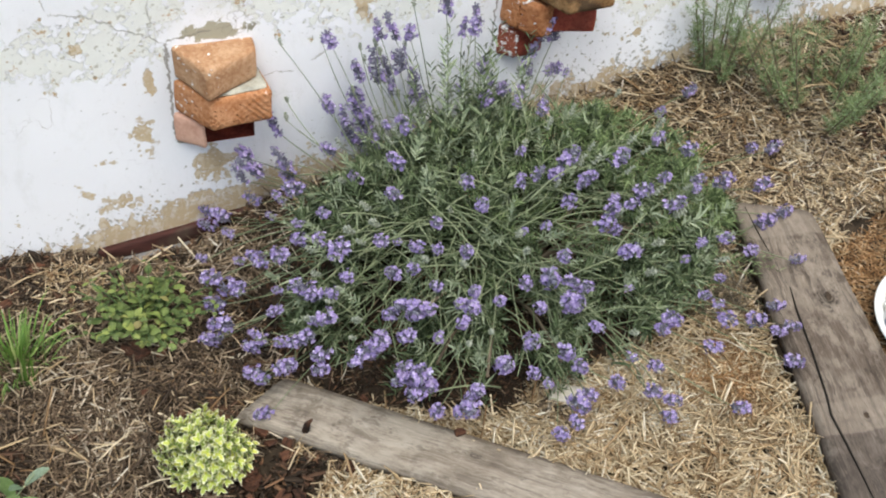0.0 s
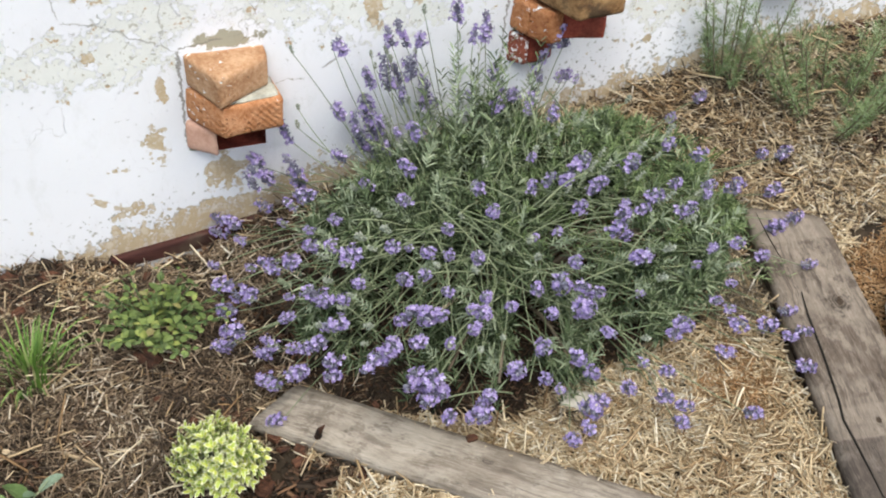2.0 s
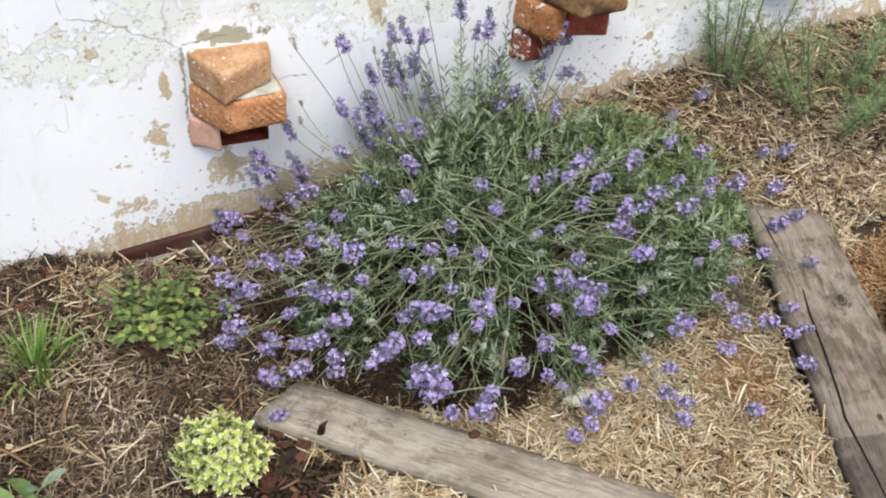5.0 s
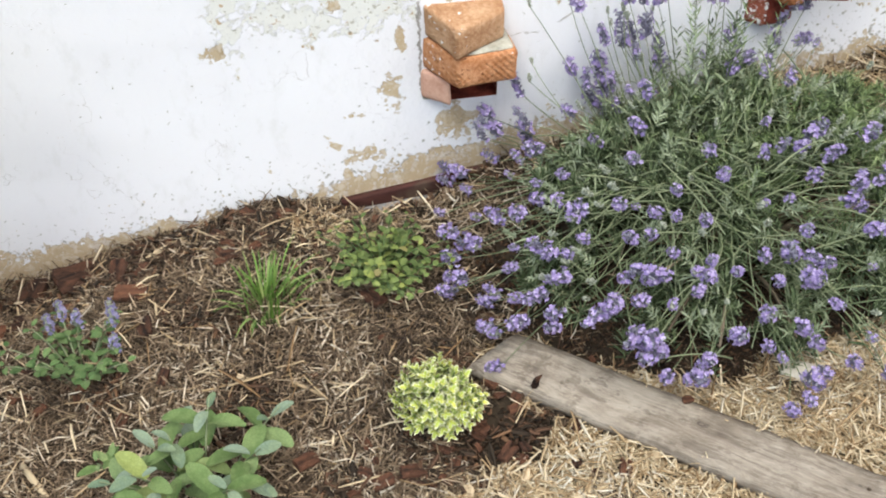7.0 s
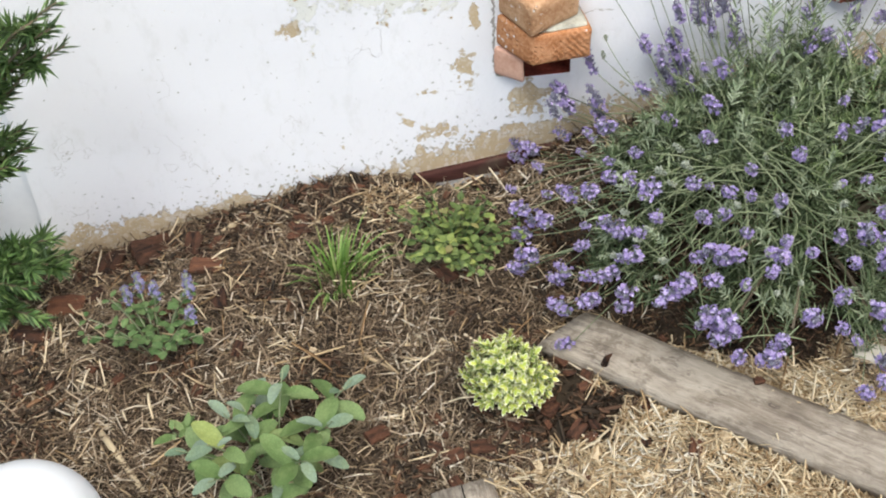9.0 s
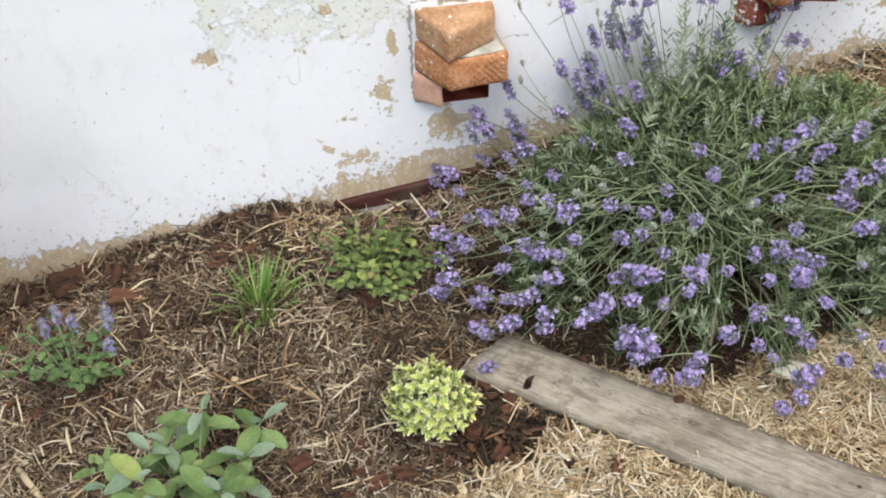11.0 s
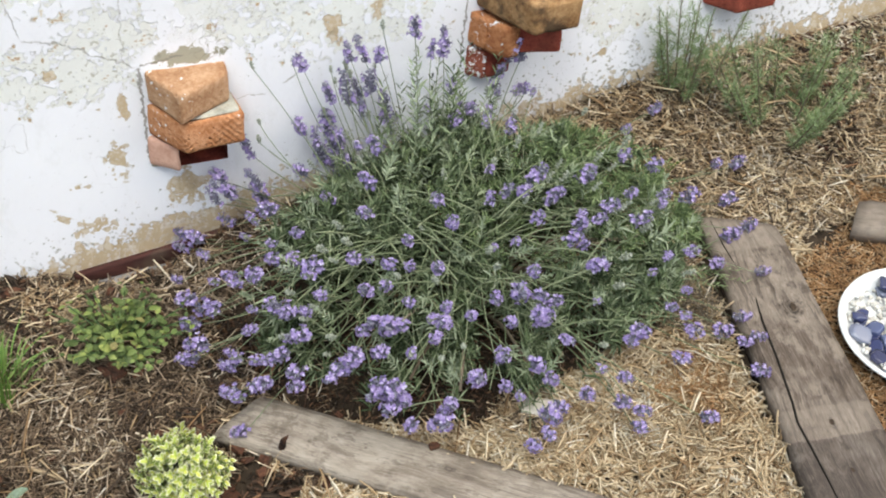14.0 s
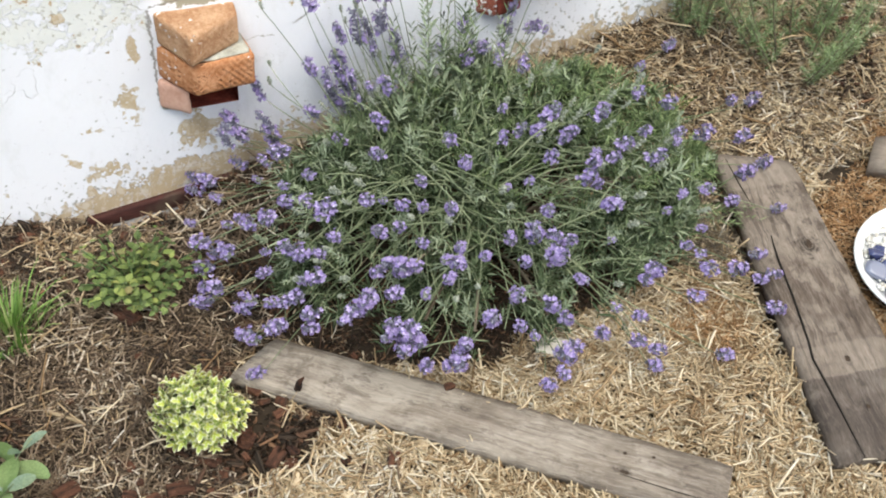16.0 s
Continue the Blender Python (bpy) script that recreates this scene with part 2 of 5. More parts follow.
def brick_material(name, dark, mid, light, pit=0.5, soot=0.0, lime=0.0, ripple=0.0, edge_lime=0.0):
    """Hand-made brick: mottled body, dark pits, combed ripples, soot and flecks of limewash."""
    k = Nodes(name)
    x, y, z = k.axes()
    body = k.noise(28, 6, 0.68)
    grit = k.noise(190, 4, 0.7)
    pits = k.cells(150)
    fac = k.math('ADD', k.math('ADD', k.math('MULTIPLY', body, 0.6), k.math('MULTIPLY', grit, 0.4)), k.math('MULTIPLY', k.math('SUBTRACT', k.each(), 0.5), 0.10))
    comb = None
    if ripple:
        sway = k.math('MULTIPLY', k.noise(30, 3, 0.6), 7.0)
        one = k.math('SINE', k.math('ADD', k.math('MULTIPLY', k.math('ADD', x, k.math('MULTIPLY', z, 0.9)), 620.0), sway))
        two = k.math('SINE', k.math('ADD', k.math('MULTIPLY', k.math('SUBTRACT', x, k.math('MULTIPLY', z, 1.6)), 480.0), sway))
        patch = k.step(k.noise(16, 3, 0.6), 0.42, 0.55)
        comb = k.math('MULTIPLY', k.math('ADD', one, k.math('MULTIPLY', two, 0.7)), k.math('MULTIPLY', patch, ripple))
        fac = k.math('ADD', fac, k.math('MULTIPLY', comb, 0.035))
    c = k.ramp(fac, ((0.36, dark), (0.5, mid), (0.64, light)))
    hole = k.math('MULTIPLY', k.math('SUBTRACT', 1.0, k.step(pits, 0.08, 0.36)), k.step(k.noise(40, 4, 0.6), 0.44, 0.56))
    c = k.mix(k.math('MULTIPLY', hole, pit), c, tuple(v * 0.45 for v in dark))
    if soot:
        c = k.mix(k.math('MULTIPLY', k.step(k.noise(17, 4, 0.6), 0.47, 0.62), soot), c, (0.035, 0.026, 0.02))
    if lime:
        c = k.mix(k.step(k.noise(95, 5, 0.7), 0.62 - 0.14 * lime, 0.64 - 0.14 * lime), c, (0.80, 0.78, 0.76))
    if edge_lime:
        rim = k.math('SUBTRACT', 1.0, k.step(k.math('ADD', x, k.math('MULTIPLY', y, 0.2)), 0.014, 0.030))
        back = k.step(y, -0.020, 0.0)
        rim = k.math('MAXIMUM', rim, k.math('MULTIPLY', back, 0.7))
        c = k.mix(k.step(k.math('ADD', k.noise(80, 5, 0.7), k.math('MULTIPLY', rim, edge_lime)), 0.66, 0.68), c, (0.80, 0.79, 0.78))
    h = k.math('SUBTRACT', k.math('ADD', k.math('MULTIPLY', body, 0.5), k.math('MULTIPLY', grit, 0.5)), k.math('MULTIPLY', hole, 0.6))
    if ripple:
        h = k.math('ADD', h, k.math('MULTIPLY', comb, 0.22))
    return k.finish(c, 0.92, h, 0.9, 0.003, spec=0.15)


def piecewise(name, stops, rough=0.75, spec=0.25, scale=90, per_object=False, drift=0.0, relief=0.0):
    """Every loose piece takes a tone of its own from the stops; slight mottling within it."""
    k = Nodes(name)
    pick = k.each() if per_object else k.island()
    c = k.ramp(pick, stops)
    if drift:
        pick = k.math('ADD', pick, k.math('MULTIPLY', k.math('SUBTRACT', k.noise(7, 4, 0.6), 0.5), drift))
        c = k.ramp(pick, stops)
    c = k.mix(k.math('MULTIPLY', k.noise(scale, 3), 0.35), c, (0.04, 0.035, 0.02))
    if relief:
        veins = k.cells(relief, 'DISTANCE_TO_EDGE')
        c = k.mix(k.math('MULTIPLY', k.step(k.noise(relief * 0.22, 4, 0.65), 0.42, 0.62), 0.4), c, k.mix(0.5, c, (0.30, 0.36, 0.16)))
        c = k.mix(k.math('MULTIPLY', k.math('SUBTRACT', 1.0, k.step(veins, 0.02, 0.16)), 0.30), c, k.mix(0.6, c, (0.04, 0.06, 0.02)))
        return k.finish(c, rough, veins, 0.5, 0.0015, spec=spec)
    return k.finish(c, rough, spec=spec)


def wood_material(name, dark, mid, light, along=(1.5, 26, 26), patches=0.5, wet=None, knots=()):
    """Weathered board: long grain, blotches, streaks; the board's length runs along its own x."""
    k = Nodes(name)
    x, y, z = k.axes()
    bend = k.mix(0.03, k.place, k.noise(7, 3, 0.6, out="Color"), 'ADD')
    grain = k.noise(9, 8, 0.75, along, bend)
    hair = k.noise(34, 6, 0.75, along, bend)
    lines = k.noise(5.0, 4, 0.7, (along[0] * 0.9, along[1] * 0.8, along[2] * 0.8), bend)
    streak = k.noise(4.2, 5, 0.65, (along[0] * 1.6, along[1] * 0.35, along[2] * 0.35), bend)
    blotch = k.noise(15, 6, 0.72, (0.8, 1.3, 1.3))
    cloud = k.noise(8, 5, 0.66)
    speck = k.noise(85, 4, 0.7, (0.5, 1, 1))
    c = k.ramp(k.math('ADD', k.math('MULTIPLY', grain, 0.55), k.math('MULTIPLY', hair, 0.45)), ((0.38, dark), (0.5, mid), (0.62, light)))
    c = k.mix(0.42, c, k.ramp(cloud, ((0.38, dark), (0.5, mid), (0.62, light))))
    c = k.mix(k.math('MULTIPLY', k.step(lines, 0.53, 0.60), 0.50), c, dark)
    c = k.mix(k.math('MULTIPLY', k.step(streak, 0.54, 0.66), 0.45), c, dark)
    c = k.mix(k.math('MULTIPLY', k.step(blotch, 0.53, 0.66), patches), c, light)
    c = k.mix(k.math('MULTIPLY', k.step(k.noise(21, 5, 0.72), 0.57, 0.66), 0.55), c, dark)
    c = k.mix(k.math('MULTIPLY', k.step(speck, 0.60, 0.68), 0.45), c, tuple(v * 0.5 for v in dark))
    rag = k.math('SUBTRACT', k.noise(60, 5, 0.7), 0.5)
    for kx, ky, rx, ry in knots:
        dx, dy = k.math('DIVIDE', k.math('SUBTRACT', x, kx), rx), k.math('DIVIDE', k.math('SUBTRACT', y, ky), ry)
        r = k.math('SQRT', k.math('ADD', k.math('MULTIPLY', dx, dx), k.math('MULTIPLY', dy, dy)))
        halo = k.step(k.math('ADD', k.math('SUBTRACT', 1.0, r), k.math('MULTIPLY', rag, 3.0)), 0.0, 0.7)
        rings = k.math('ADD', 0.55, k.math('MULTIPLY', k.math('SINE', k.math('MULTIPLY', k.math('ADD', r, rag), 22.0)), 0.3))
        c = k.mix(k.math('MULTIPLY', halo, rings), c, tuple(v * 0.6 for v in dark))
    if wet:
        line = k.math('ADD', x, k.math('MULTIPLY', k.math('SUBTRACT', k.noise(30, 3), 0.5), 0.012))
        c = k.mix(k.math('MULTIPLY', k.step(line, 0.402, 0.408), 0.42), c, wet)
        pale = k.math('MULTIPLY', k.step(line, 0.352, 0.358), k.math('SUBTRACT', 1.0, k.step(line, 0.402, 0.406)))
        c = k.mix(k.math('MULTIPLY', pale, 0.30), c, light)
        c = k.mix(k.math('MULTIPLY', k.math('SUBTRACT', 1.0, k.step(line, 0.060, 0.068)), 0.45), c, light)
    return k.finish(c, 0.85, k.math('ADD', k.math('MULTIPLY', grain, 0.6), k.math('ADD', k.math('MULTIPLY', hair, 0.5), k.math('MULTIPLY', k.step(lines, 0.53, 0.62), -0.4))), 0.7, 0.0016, spec=0.2)


M_WALL = wall_material()
M_SOIL = speckled("dark_mulched_soil", (0.018, 0.013, 0.009), (0.075, 0.054, 0.035), 26, 0.95, 0.8, 0.006, tint=(0.045, 0.032, 0.02))
M_HAY = piecewise("brown_weathered_hay", ((0.0, (0.044, 0.029, 0.021)), (0.36, (0.152, 0.102, 0.065)), (0.70, (0.288, 0.203, 0.131)), (0.92, (0.515, 0.400, 0.277)), (1.0, (0.70, 0.595, 0.46))), drift=1.1)
M_STRAW = piecewise("golden_chopped_straw", ((0.0, (0.25, 0.150, 0.073)), (0.25, (0.48, 0.342, 0.192)), (0.6, (0.70, 0.55, 0.352)), (0.88, (0.81, 0.68, 0.48)), (1.0, (0.88, 0.80, 0.66))), drift=0.9)
M_COIR = piecewise("rust_brown_coir_fibre", ((0.0, (0.21, 0.105, 0.042)), (0.35, (0.40, 0.215, 0.092)), (0.7, (0.54, 0.325, 0.16)), (0.92, (0.68, 0.48, 0.28)), (1.0, (0.76, 0.62, 0.44))), drift=0.7)
M_BARK = speckled("dark_red_brown_bark", (0.016, 0.010, 0.008), (0.140, 0.062, 0.035), 55, 0.9, 0.9, 0.004, 6.0, 0.2, (0.5, 1.6, 1.0), (0.05, 0.028, 0.02), 0.22)
M_STICK = piecewise("pale_dry_stick", ((0.0, (0.36, 0.26, 0.15)), (1.0, (0.62, 0.50, 0.33))), 0.7, 0.25, 40, True)
M_PLANK = wood_material("silver_brown_weathered_board", (0.110, 0.086, 0.067), (0.242, 0.202, 0.160), (0.420, 0.368, 0.305), (1.4, 24, 24), 0.5, None, ((0.50, -0.055, 0.016, 0.008), (0.29, -0.030, 0.014, 0.006)))
M_PLANK_DARK = wood_material("grey_brown_weathered_board", (0.040, 0.029, 0.022), (0.115, 0.089, 0.069), (0.310, 0.258, 0.208), (1.2, 19, 19), 0.6, (0.060, 0.051, 0.046), ((0.184, -0.042, 0.032, 0.022), (0.382, -0.067, 0.016, 0.008)))
M_KNOT = speckled("dark_wood_knot", (0.025, 0.018, 0.012), (0.10, 0.07, 0.048), 90)
M_CRACK = speckled("black_split_in_wood", (0.006, 0.005, 0.004), (0.02, 0.016, 0.012), 60)
M_BRICK = brick_material("worn_orange_brick", (0.25, 0.115, 0.055), (0.40, 0.222, 0.120), (0.54, 0.345, 0.210), 0.2, 0.0, 0.0, 0.35, 0.04)
M_BRICK_ROUGH = brick_material("pitted_orange_brick", (0.24, 0.080, 0.033), (0.41, 0.178, 0.078), (0.56, 0.29, 0.155), 0.35, 0.0, 0.0, 0.7, 0.05)
# dark litter; its tone also stands in for shade under the lavender
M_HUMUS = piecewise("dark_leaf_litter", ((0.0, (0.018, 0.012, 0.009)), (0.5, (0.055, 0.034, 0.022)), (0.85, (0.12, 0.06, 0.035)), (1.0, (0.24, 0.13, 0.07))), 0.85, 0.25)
M_BRICK_TAN = brick_material("soot_stained_tan_brick", (0.17, 0.085, 0.036), (0.32, 0.185, 0.085), (0.46, 0.29, 0.145), 0.4, 0.8, 0.0)
M_BRICK_RED = brick_material("dark_red_brick", (0.12, 0.024, 0.016), (0.25, 0.055, 0.036), (0.36, 0.09, 0.058), 0.3, 0.25, 0.0)
M_BRICK_PINK = speckled("pale_pink_brick", (0.50, 0.27, 0.19), (0.68, 0.43, 0.33), 40, 0.9, 0.5, 0.002)
M_BRICK_FLECKED = brick_material("red_brick_with_limewash_flecks", (0.16, 0.045, 0.028), (0.30, 0.095, 0.06), (0.42, 0.16, 0.105), 0.4, 0.0, 0.45)
M_MORTAR = speckled("grey_green_mortar", (0.30, 0.29, 0.24), (0.52, 0.50, 0.43), 50, 0.95, 0.6, 0.003)
M_REDBOARD = speckled("dark_oxblood_board", (0.032, 0.013, 0.011), (0.088, 0.034, 0.028), 30, 0.8, 0.5, 0.002, stretch=(0.4, 2, 2), tint=(0.09, 0.06, 0.045))
M_CONCRETE = speckled("pale_concrete", (0.15, 0.145, 0.14), (0.31, 0.30, 0.30), 45, 0.92)
M_STONE = speckled("pale_buff_stone", (0.38, 0.345, 0.285), (0.58, 0.54, 0.465), 40, 0.9, 0.5, 0.002)
M_GLAZE = Nodes("glossy_white_glaze").finish((0.77, 0.77, 0.75), 0.16, spec=0.5)
M_GLOBE = Nodes("satin_white_globe").finish((0.69, 0.70, 0.72), 0.32, spec=0.4, subsurface_weight=0.0)
M_PILASTER = speckled("smooth_white_plaster", (0.76, 0.77, 0.80), (0.84, 0.85, 0.88), 12, 0.45, 0.1, 0.001)
M_GRAVEL = piecewise("white_gravel", ((0.0, (0.55, 0.50, 0.42)), (0.4, (0.74, 0.71, 0.64)), (1.0, (0.86, 0.85, 0.82))), 0.8, 0.3, 60)


def glass_pebble_material():
    k = Nodes("blue_glass_pebble")
    c = k.ramp(k.each(), ((0.0, (0.022, 0.022, 0.065)), (0.30, (0.050, 0.062, 0.155)), (0.65, (0.095, 0.115, 0.215)), (0.88, (0.15, 0.165, 0.235)), (1.0, (0.26, 0.27, 0.31))))
    return k.finish(c, 0.16, k.noise(14, 2), 0.1, 0.002, spec=0.5, coat_weight=0.35)


M_PEBBLE = glass_pebble_material()
M_LAV_LEAF = piecewise("grey_green_lavender_leaf", ((0.0, (0.036, 0.054, 0.024)), (0.35, (0.088, 0.126, 0.058)), (0.7, (0.178, 0.228, 0.116)), (1.0, (0.36, 0.415, 0.265))), 0.7, 0.2, drift=0.6)
M_LAV_GREEN = piecewise("fresh_green_lavender_leaf", ((0.0, (0.082, 0.126, 0.044)), (0.5, (0.180, 0.248, 0.098)), (1.0, (0.33, 0.41, 0.20))), 0.65, 0.25, drift=0.5)
M_STEM = piecewise("pale_green_stem", ((0.0, (0.115, 0.15, 0.07)), (1.0, (0.31, 0.35, 0.205))), 0.6, 0.3, 60, True)
M_WOODY = piecewise("grey_brown_woody_stem", ((0.0, (0.10, 0.075, 0.05)), (1.0, (0.26, 0.21, 0.15))), 0.85, 0.2)
M_PETAL = piecewise("violet_lavender_petal", ((0.0, (0.205, 0.155, 0.375)), (0.5, (0.345, 0.262, 0.51)), (0.85, (0.45, 0.37, 0.61)), (1.0, (0.54, 0.49, 0.69))), 0.6, 0.25)
M_CALYX = piecewise("dusky_purple_calyx", ((0.0, (0.125, 0.12, 0.165)), (0.55, (0.235, 0.222, 0.315)), (1.0, (0.40, 0.40, 0.46))), 0.75, 0.2)
M_FADED = piecewise("faded_grey_green_calyx", ((0.0, (0.24, 0.27, 0.20)), (1.0, (0.48, 0.50, 0.42))), 0.8, 0.2)
M_SHRUB = piecewise("feathery_green_needle", ((0.0, (0.16, 0.23, 0.085)), (0.5, (0.27, 0.36, 0.16)), (1.0, (0.42, 0.49, 0.29))), 0.65, 0.25, drift=0.4)
M_ROSEMARY = piecewise("glossy_dark_green_needle", ((0.0, (0.035, 0.075, 0.020)), (0.45, (0.090, 0.170, 0.046)), (0.85, (0.175, 0.275, 0.085)), (1.0, (0.28, 0.37, 0.16))), 0.45, 0.4)
M_GRASS = piecewise("bright_green_blade", ((0.0, (0.075, 0.155, 0.022)), (0.5, (0.15, 0.27, 0.048)), (0.85, (0.27, 0.37, 0.11)), (1.0, (0.46, 0.44, 0.22))), 0.55, 0.3, per_object=True)
M_BALM = piecewise("mid_green_leaf", ((0.0, (0.055, 0.085, 0.02)), (0.5, (0.115, 0.165, 0.042)), (0.82, (0.19, 0.25, 0.062)), (0.96, (0.30, 0.34, 0.085)), (1.0, (0.24, 0.19, 0.08))), 0.65, 0.25, per_object=True, relief=320)
M_CATMINT = piecewise("soft_green_leaf", ((0.0, (0.045, 0.095, 0.025)), (1.0, (0.125, 0.205, 0.07))), 0.65, 0.25, per_object=True, relief=320)
M_SAGE = piecewise("felted_sage_leaf", ((0.0, (0.095, 0.155, 0.048)), (0.5, (0.150, 0.230, 0.080)), (0.85, (0.20, 0.275, 0.120)), (1.0, (0.28, 0.33, 0.10))), 0.75, 0.15, 70, per_object=True, relief=210)
M_SAGE_BACK = piecewise("silvery_young_sage_leaf", ((0.0, (0.14, 0.205, 0.13)), (1.0, (0.25, 0.315, 0.235))), 0.8, 0.15, 70, per_object=True, relief=210)
M_THYME = piecewise("lime_thyme_leaf", ((0.0, (0.22, 0.32, 0.06)), (0.6, (0.40, 0.48, 0.09)), (1.0, (0.62, 0.63, 0.12))), 0.6, 0.25)
M_THYME_RIM = piecewise("cream_leaf_margin", ((0.0, (0.60, 0.62, 0.32)), (1.0, (0.80, 0.80, 0.55))), 0.6, 0.25)
M_MINT_PETAL = piecewise("pale_violet_catmint_petal", ((0.0, (0.17, 0.15, 0.33)), (1.0, (0.36, 0.34, 0.50))), 0.6, 0.25)
M_LAV_TIP = piecewise("pale_young_lavender_tip", ((0.0, (0.20, 0.255, 0.15)), (1.0, (0.42, 0.475, 0.33))), 0.75, 0.2)
M_CHIP = speckled("weathered_wood_chip", (0.26, 0.18, 0.10), (0.62, 0.50, 0.34), 70, 0.85, 0.6, 0.002, stretch=(0.3, 2, 2), varied=0.3)


# ---- mesh helpers ----
class Mesh:
    """Collects faces for one mesh."""

    def __init__(self):
        self.v, self.f, self.m = [], [], []

    def quad_strip(self, rows, slot=0, closed=False):
        base = len(self.v)
        n = len(rows[0])
        for r in rows:
            self.v.extend(r)
        for i in range(len(rows) - 1):
            for j in range(n if closed else n - 1):
                a, b = base + i * n + j, base + i * n + (j + 1) % n
                self.f.append((a, b, b + n, a + n))
                self.m.append(slot)
        return base

    def face(self, pts, slot=0):
        base = len(self.v)
        self.v.extend(pts)
        self.f.append(tuple(range(base, base + len(pts))))
        self.m.append(slot)

    def tube(self, pts, radii, sides=5, slot=0, cap=True):
        rows = []
        for i, p in enumerate(pts):
            d = (pts[min(i + 1, len(pts) - 1)] - pts[max(i - 1, 0)]).normalized()
            u = d.orthogonal().normalized()
            w = d.cross(u)
            r = radii[i] if isinstance(radii, (list, tuple)) else radii
            rows.append([p + (u * math.cos(a) + w * math.sin(a)) * r for a in [2 * math.pi * k / sides for k in range(sides)]])
        base = self.quad_strip(rows, slot, True)
        if cap:
            self.f.append(tuple(base + k for k in reversed(range(sides))))
            self.f.append(tuple(base + (len(pts) - 1) * sides + k for k in range(sides)))
            self.m.extend((slot, slot))

    def needle(self, p, d, length, width, slot=0, droop=0.0, twist=0.0):
        """A narrow leaf: a folded strip that tapers to a point."""
        side = d.cross(Vector((0, 0, 1)))
        if side.length < 1e-3:
            side = Vector((1, 0, 0))
        side = (Matrix.Rotation(twist, 3, d) @ side.normalized()) * (width / 2)
        lift = side.cross(d).normalized() * width * 0.25
        mid = p + d * length * 0.5 + Vector((0, 0, -droop * 0.25 * length))
        tip = p + d * length + Vector((0, 0, -droop * length))
        base = len(self.v)
        self.v.extend((p - side * 0.5, p + side * 0.5, mid - side + lift, mid + side + lift, mid - lift, tip))
        for q in ((0, 4, 2), (0, 1, 4), (1, 3, 4), (2, 4, 5), (4, 3, 5)):
            self.f.append(tuple(base + i for i in q))
            self.m.append(slot)

    def leaf(self, p, d, up, length, width, slot=0, curl=0.2, fold=0.25, rim=None, rows=5, blunt=False):
        """A broad leaf with a midrib fold, and a margin of its own where rim is given."""
        side = d.cross(up).normalized()
        up = side.cross(d).normalized()
        cols = (-1, -0.74, 0, 0.74, 1) if rim is not None else (-1, -0.55, 0, 0.55, 1)
        grid = []
        for i in range(rows + 1):
            s = i / rows
            half = width / 2 * (math.sin(math.pi * min(1, s * 0.93 + 0.05)) ** 0.75) * (1.12 - 0.35 * s)
            if blunt:
                half = width / 2 * math.sin(math.pi * min(1, 0.06 + 0.88 * s ** 1.15)) ** 0.6
            if i == rows:
                half = width * (0.14 if blunt else 0.03)
            c = p + d * (length * s) - up * (curl * length * s * s)
            grid.append([c + side * (half * k) + up * (abs(k) * half * fold) for k in cols])
        base = len(self.v)
        for r in grid:
            self.v.extend(r)
        for i in range(rows):
            for j in range(4):
                a = base + i * 5 + j
                self.f.append((a, a + 1, a + 6, a + 5))
                self.m.append(rim if rim is not None and (j in (0, 3) or i == rows - 1) else slot)

    def drop(self, p, d, length, width, slot=0, sides=5):
        """A small pointed bud."""
        u = d.orthogonal().normalized()
        w = d.cross(u)
        rows = []
        for s, r in ((0, 0.35), (0.45, 1.0), (0.85, 0.7)):
            rows.append([p + d * (length * s) + (u * math.cos(a) + w * math.sin(a)) * (width / 2 * r) for a in [2 * math.pi * k / sides for k in range(sides)]])
        base = self.quad_strip(rows, slot, True)
        self.v.append(p + d * length)
        for k in range(sides):
            self.f.append((base + 2 * sides + k, base + 2 * sides + (k + 1) % sides, base + 3 * sides))
            self.m.append(slot)

    def data(self, name, mats, smooth=True):
        me = bpy.data.meshes.new(name)
        me.from_pydata([tuple(p) for p in self.v], [], self.f)
        for m in (mats if isinstance(mats, (list, tuple)) else [mats]):
            me.materials.append(m)
        me.polygons.foreach_set("material_index", self.m)
        me.polygons.foreach_set("use_smooth", [smooth] * len(self.f))
        me.update()
        return me


def from_bm(name, bm, mat, smooth=False):
    bmesh.ops.recalc_face_normals(bm, faces=bm.faces)
    me = bpy.data.meshes.new(name)
    bm.to_mesh(me)
    bm.free()
    for m in (mat if isinstance(mat, (list, tuple)) else [mat]):
        me.materials.append(m)
    me.polygons.foreach_set("use_smooth", [smooth] * len(me.polygons))
    return me


def thing(name, place, label, category, group="", kind=""):
    """An Empty at the base of a thing that has parts."""
    ob = new(name)
    ob.empty_display_size = 0.02
    ob.matrix_basis = place if isinstance(place, Matrix) else Matrix.Translation(place)
    return tagged(ob, label, category, group, kind)


def part(name, data, parent, label="", m=None, kind=""):
    ob = new(name, data)
    ob.parent = parent
    if m is not None:
        ob.matrix_basis = m
    return tagged(ob, label, kind=kind)


def smooth_step(a, b, t):
    t = min(1, max(0, (t - a) / (b - a)))
    return t * t * (3 - 2 * t)


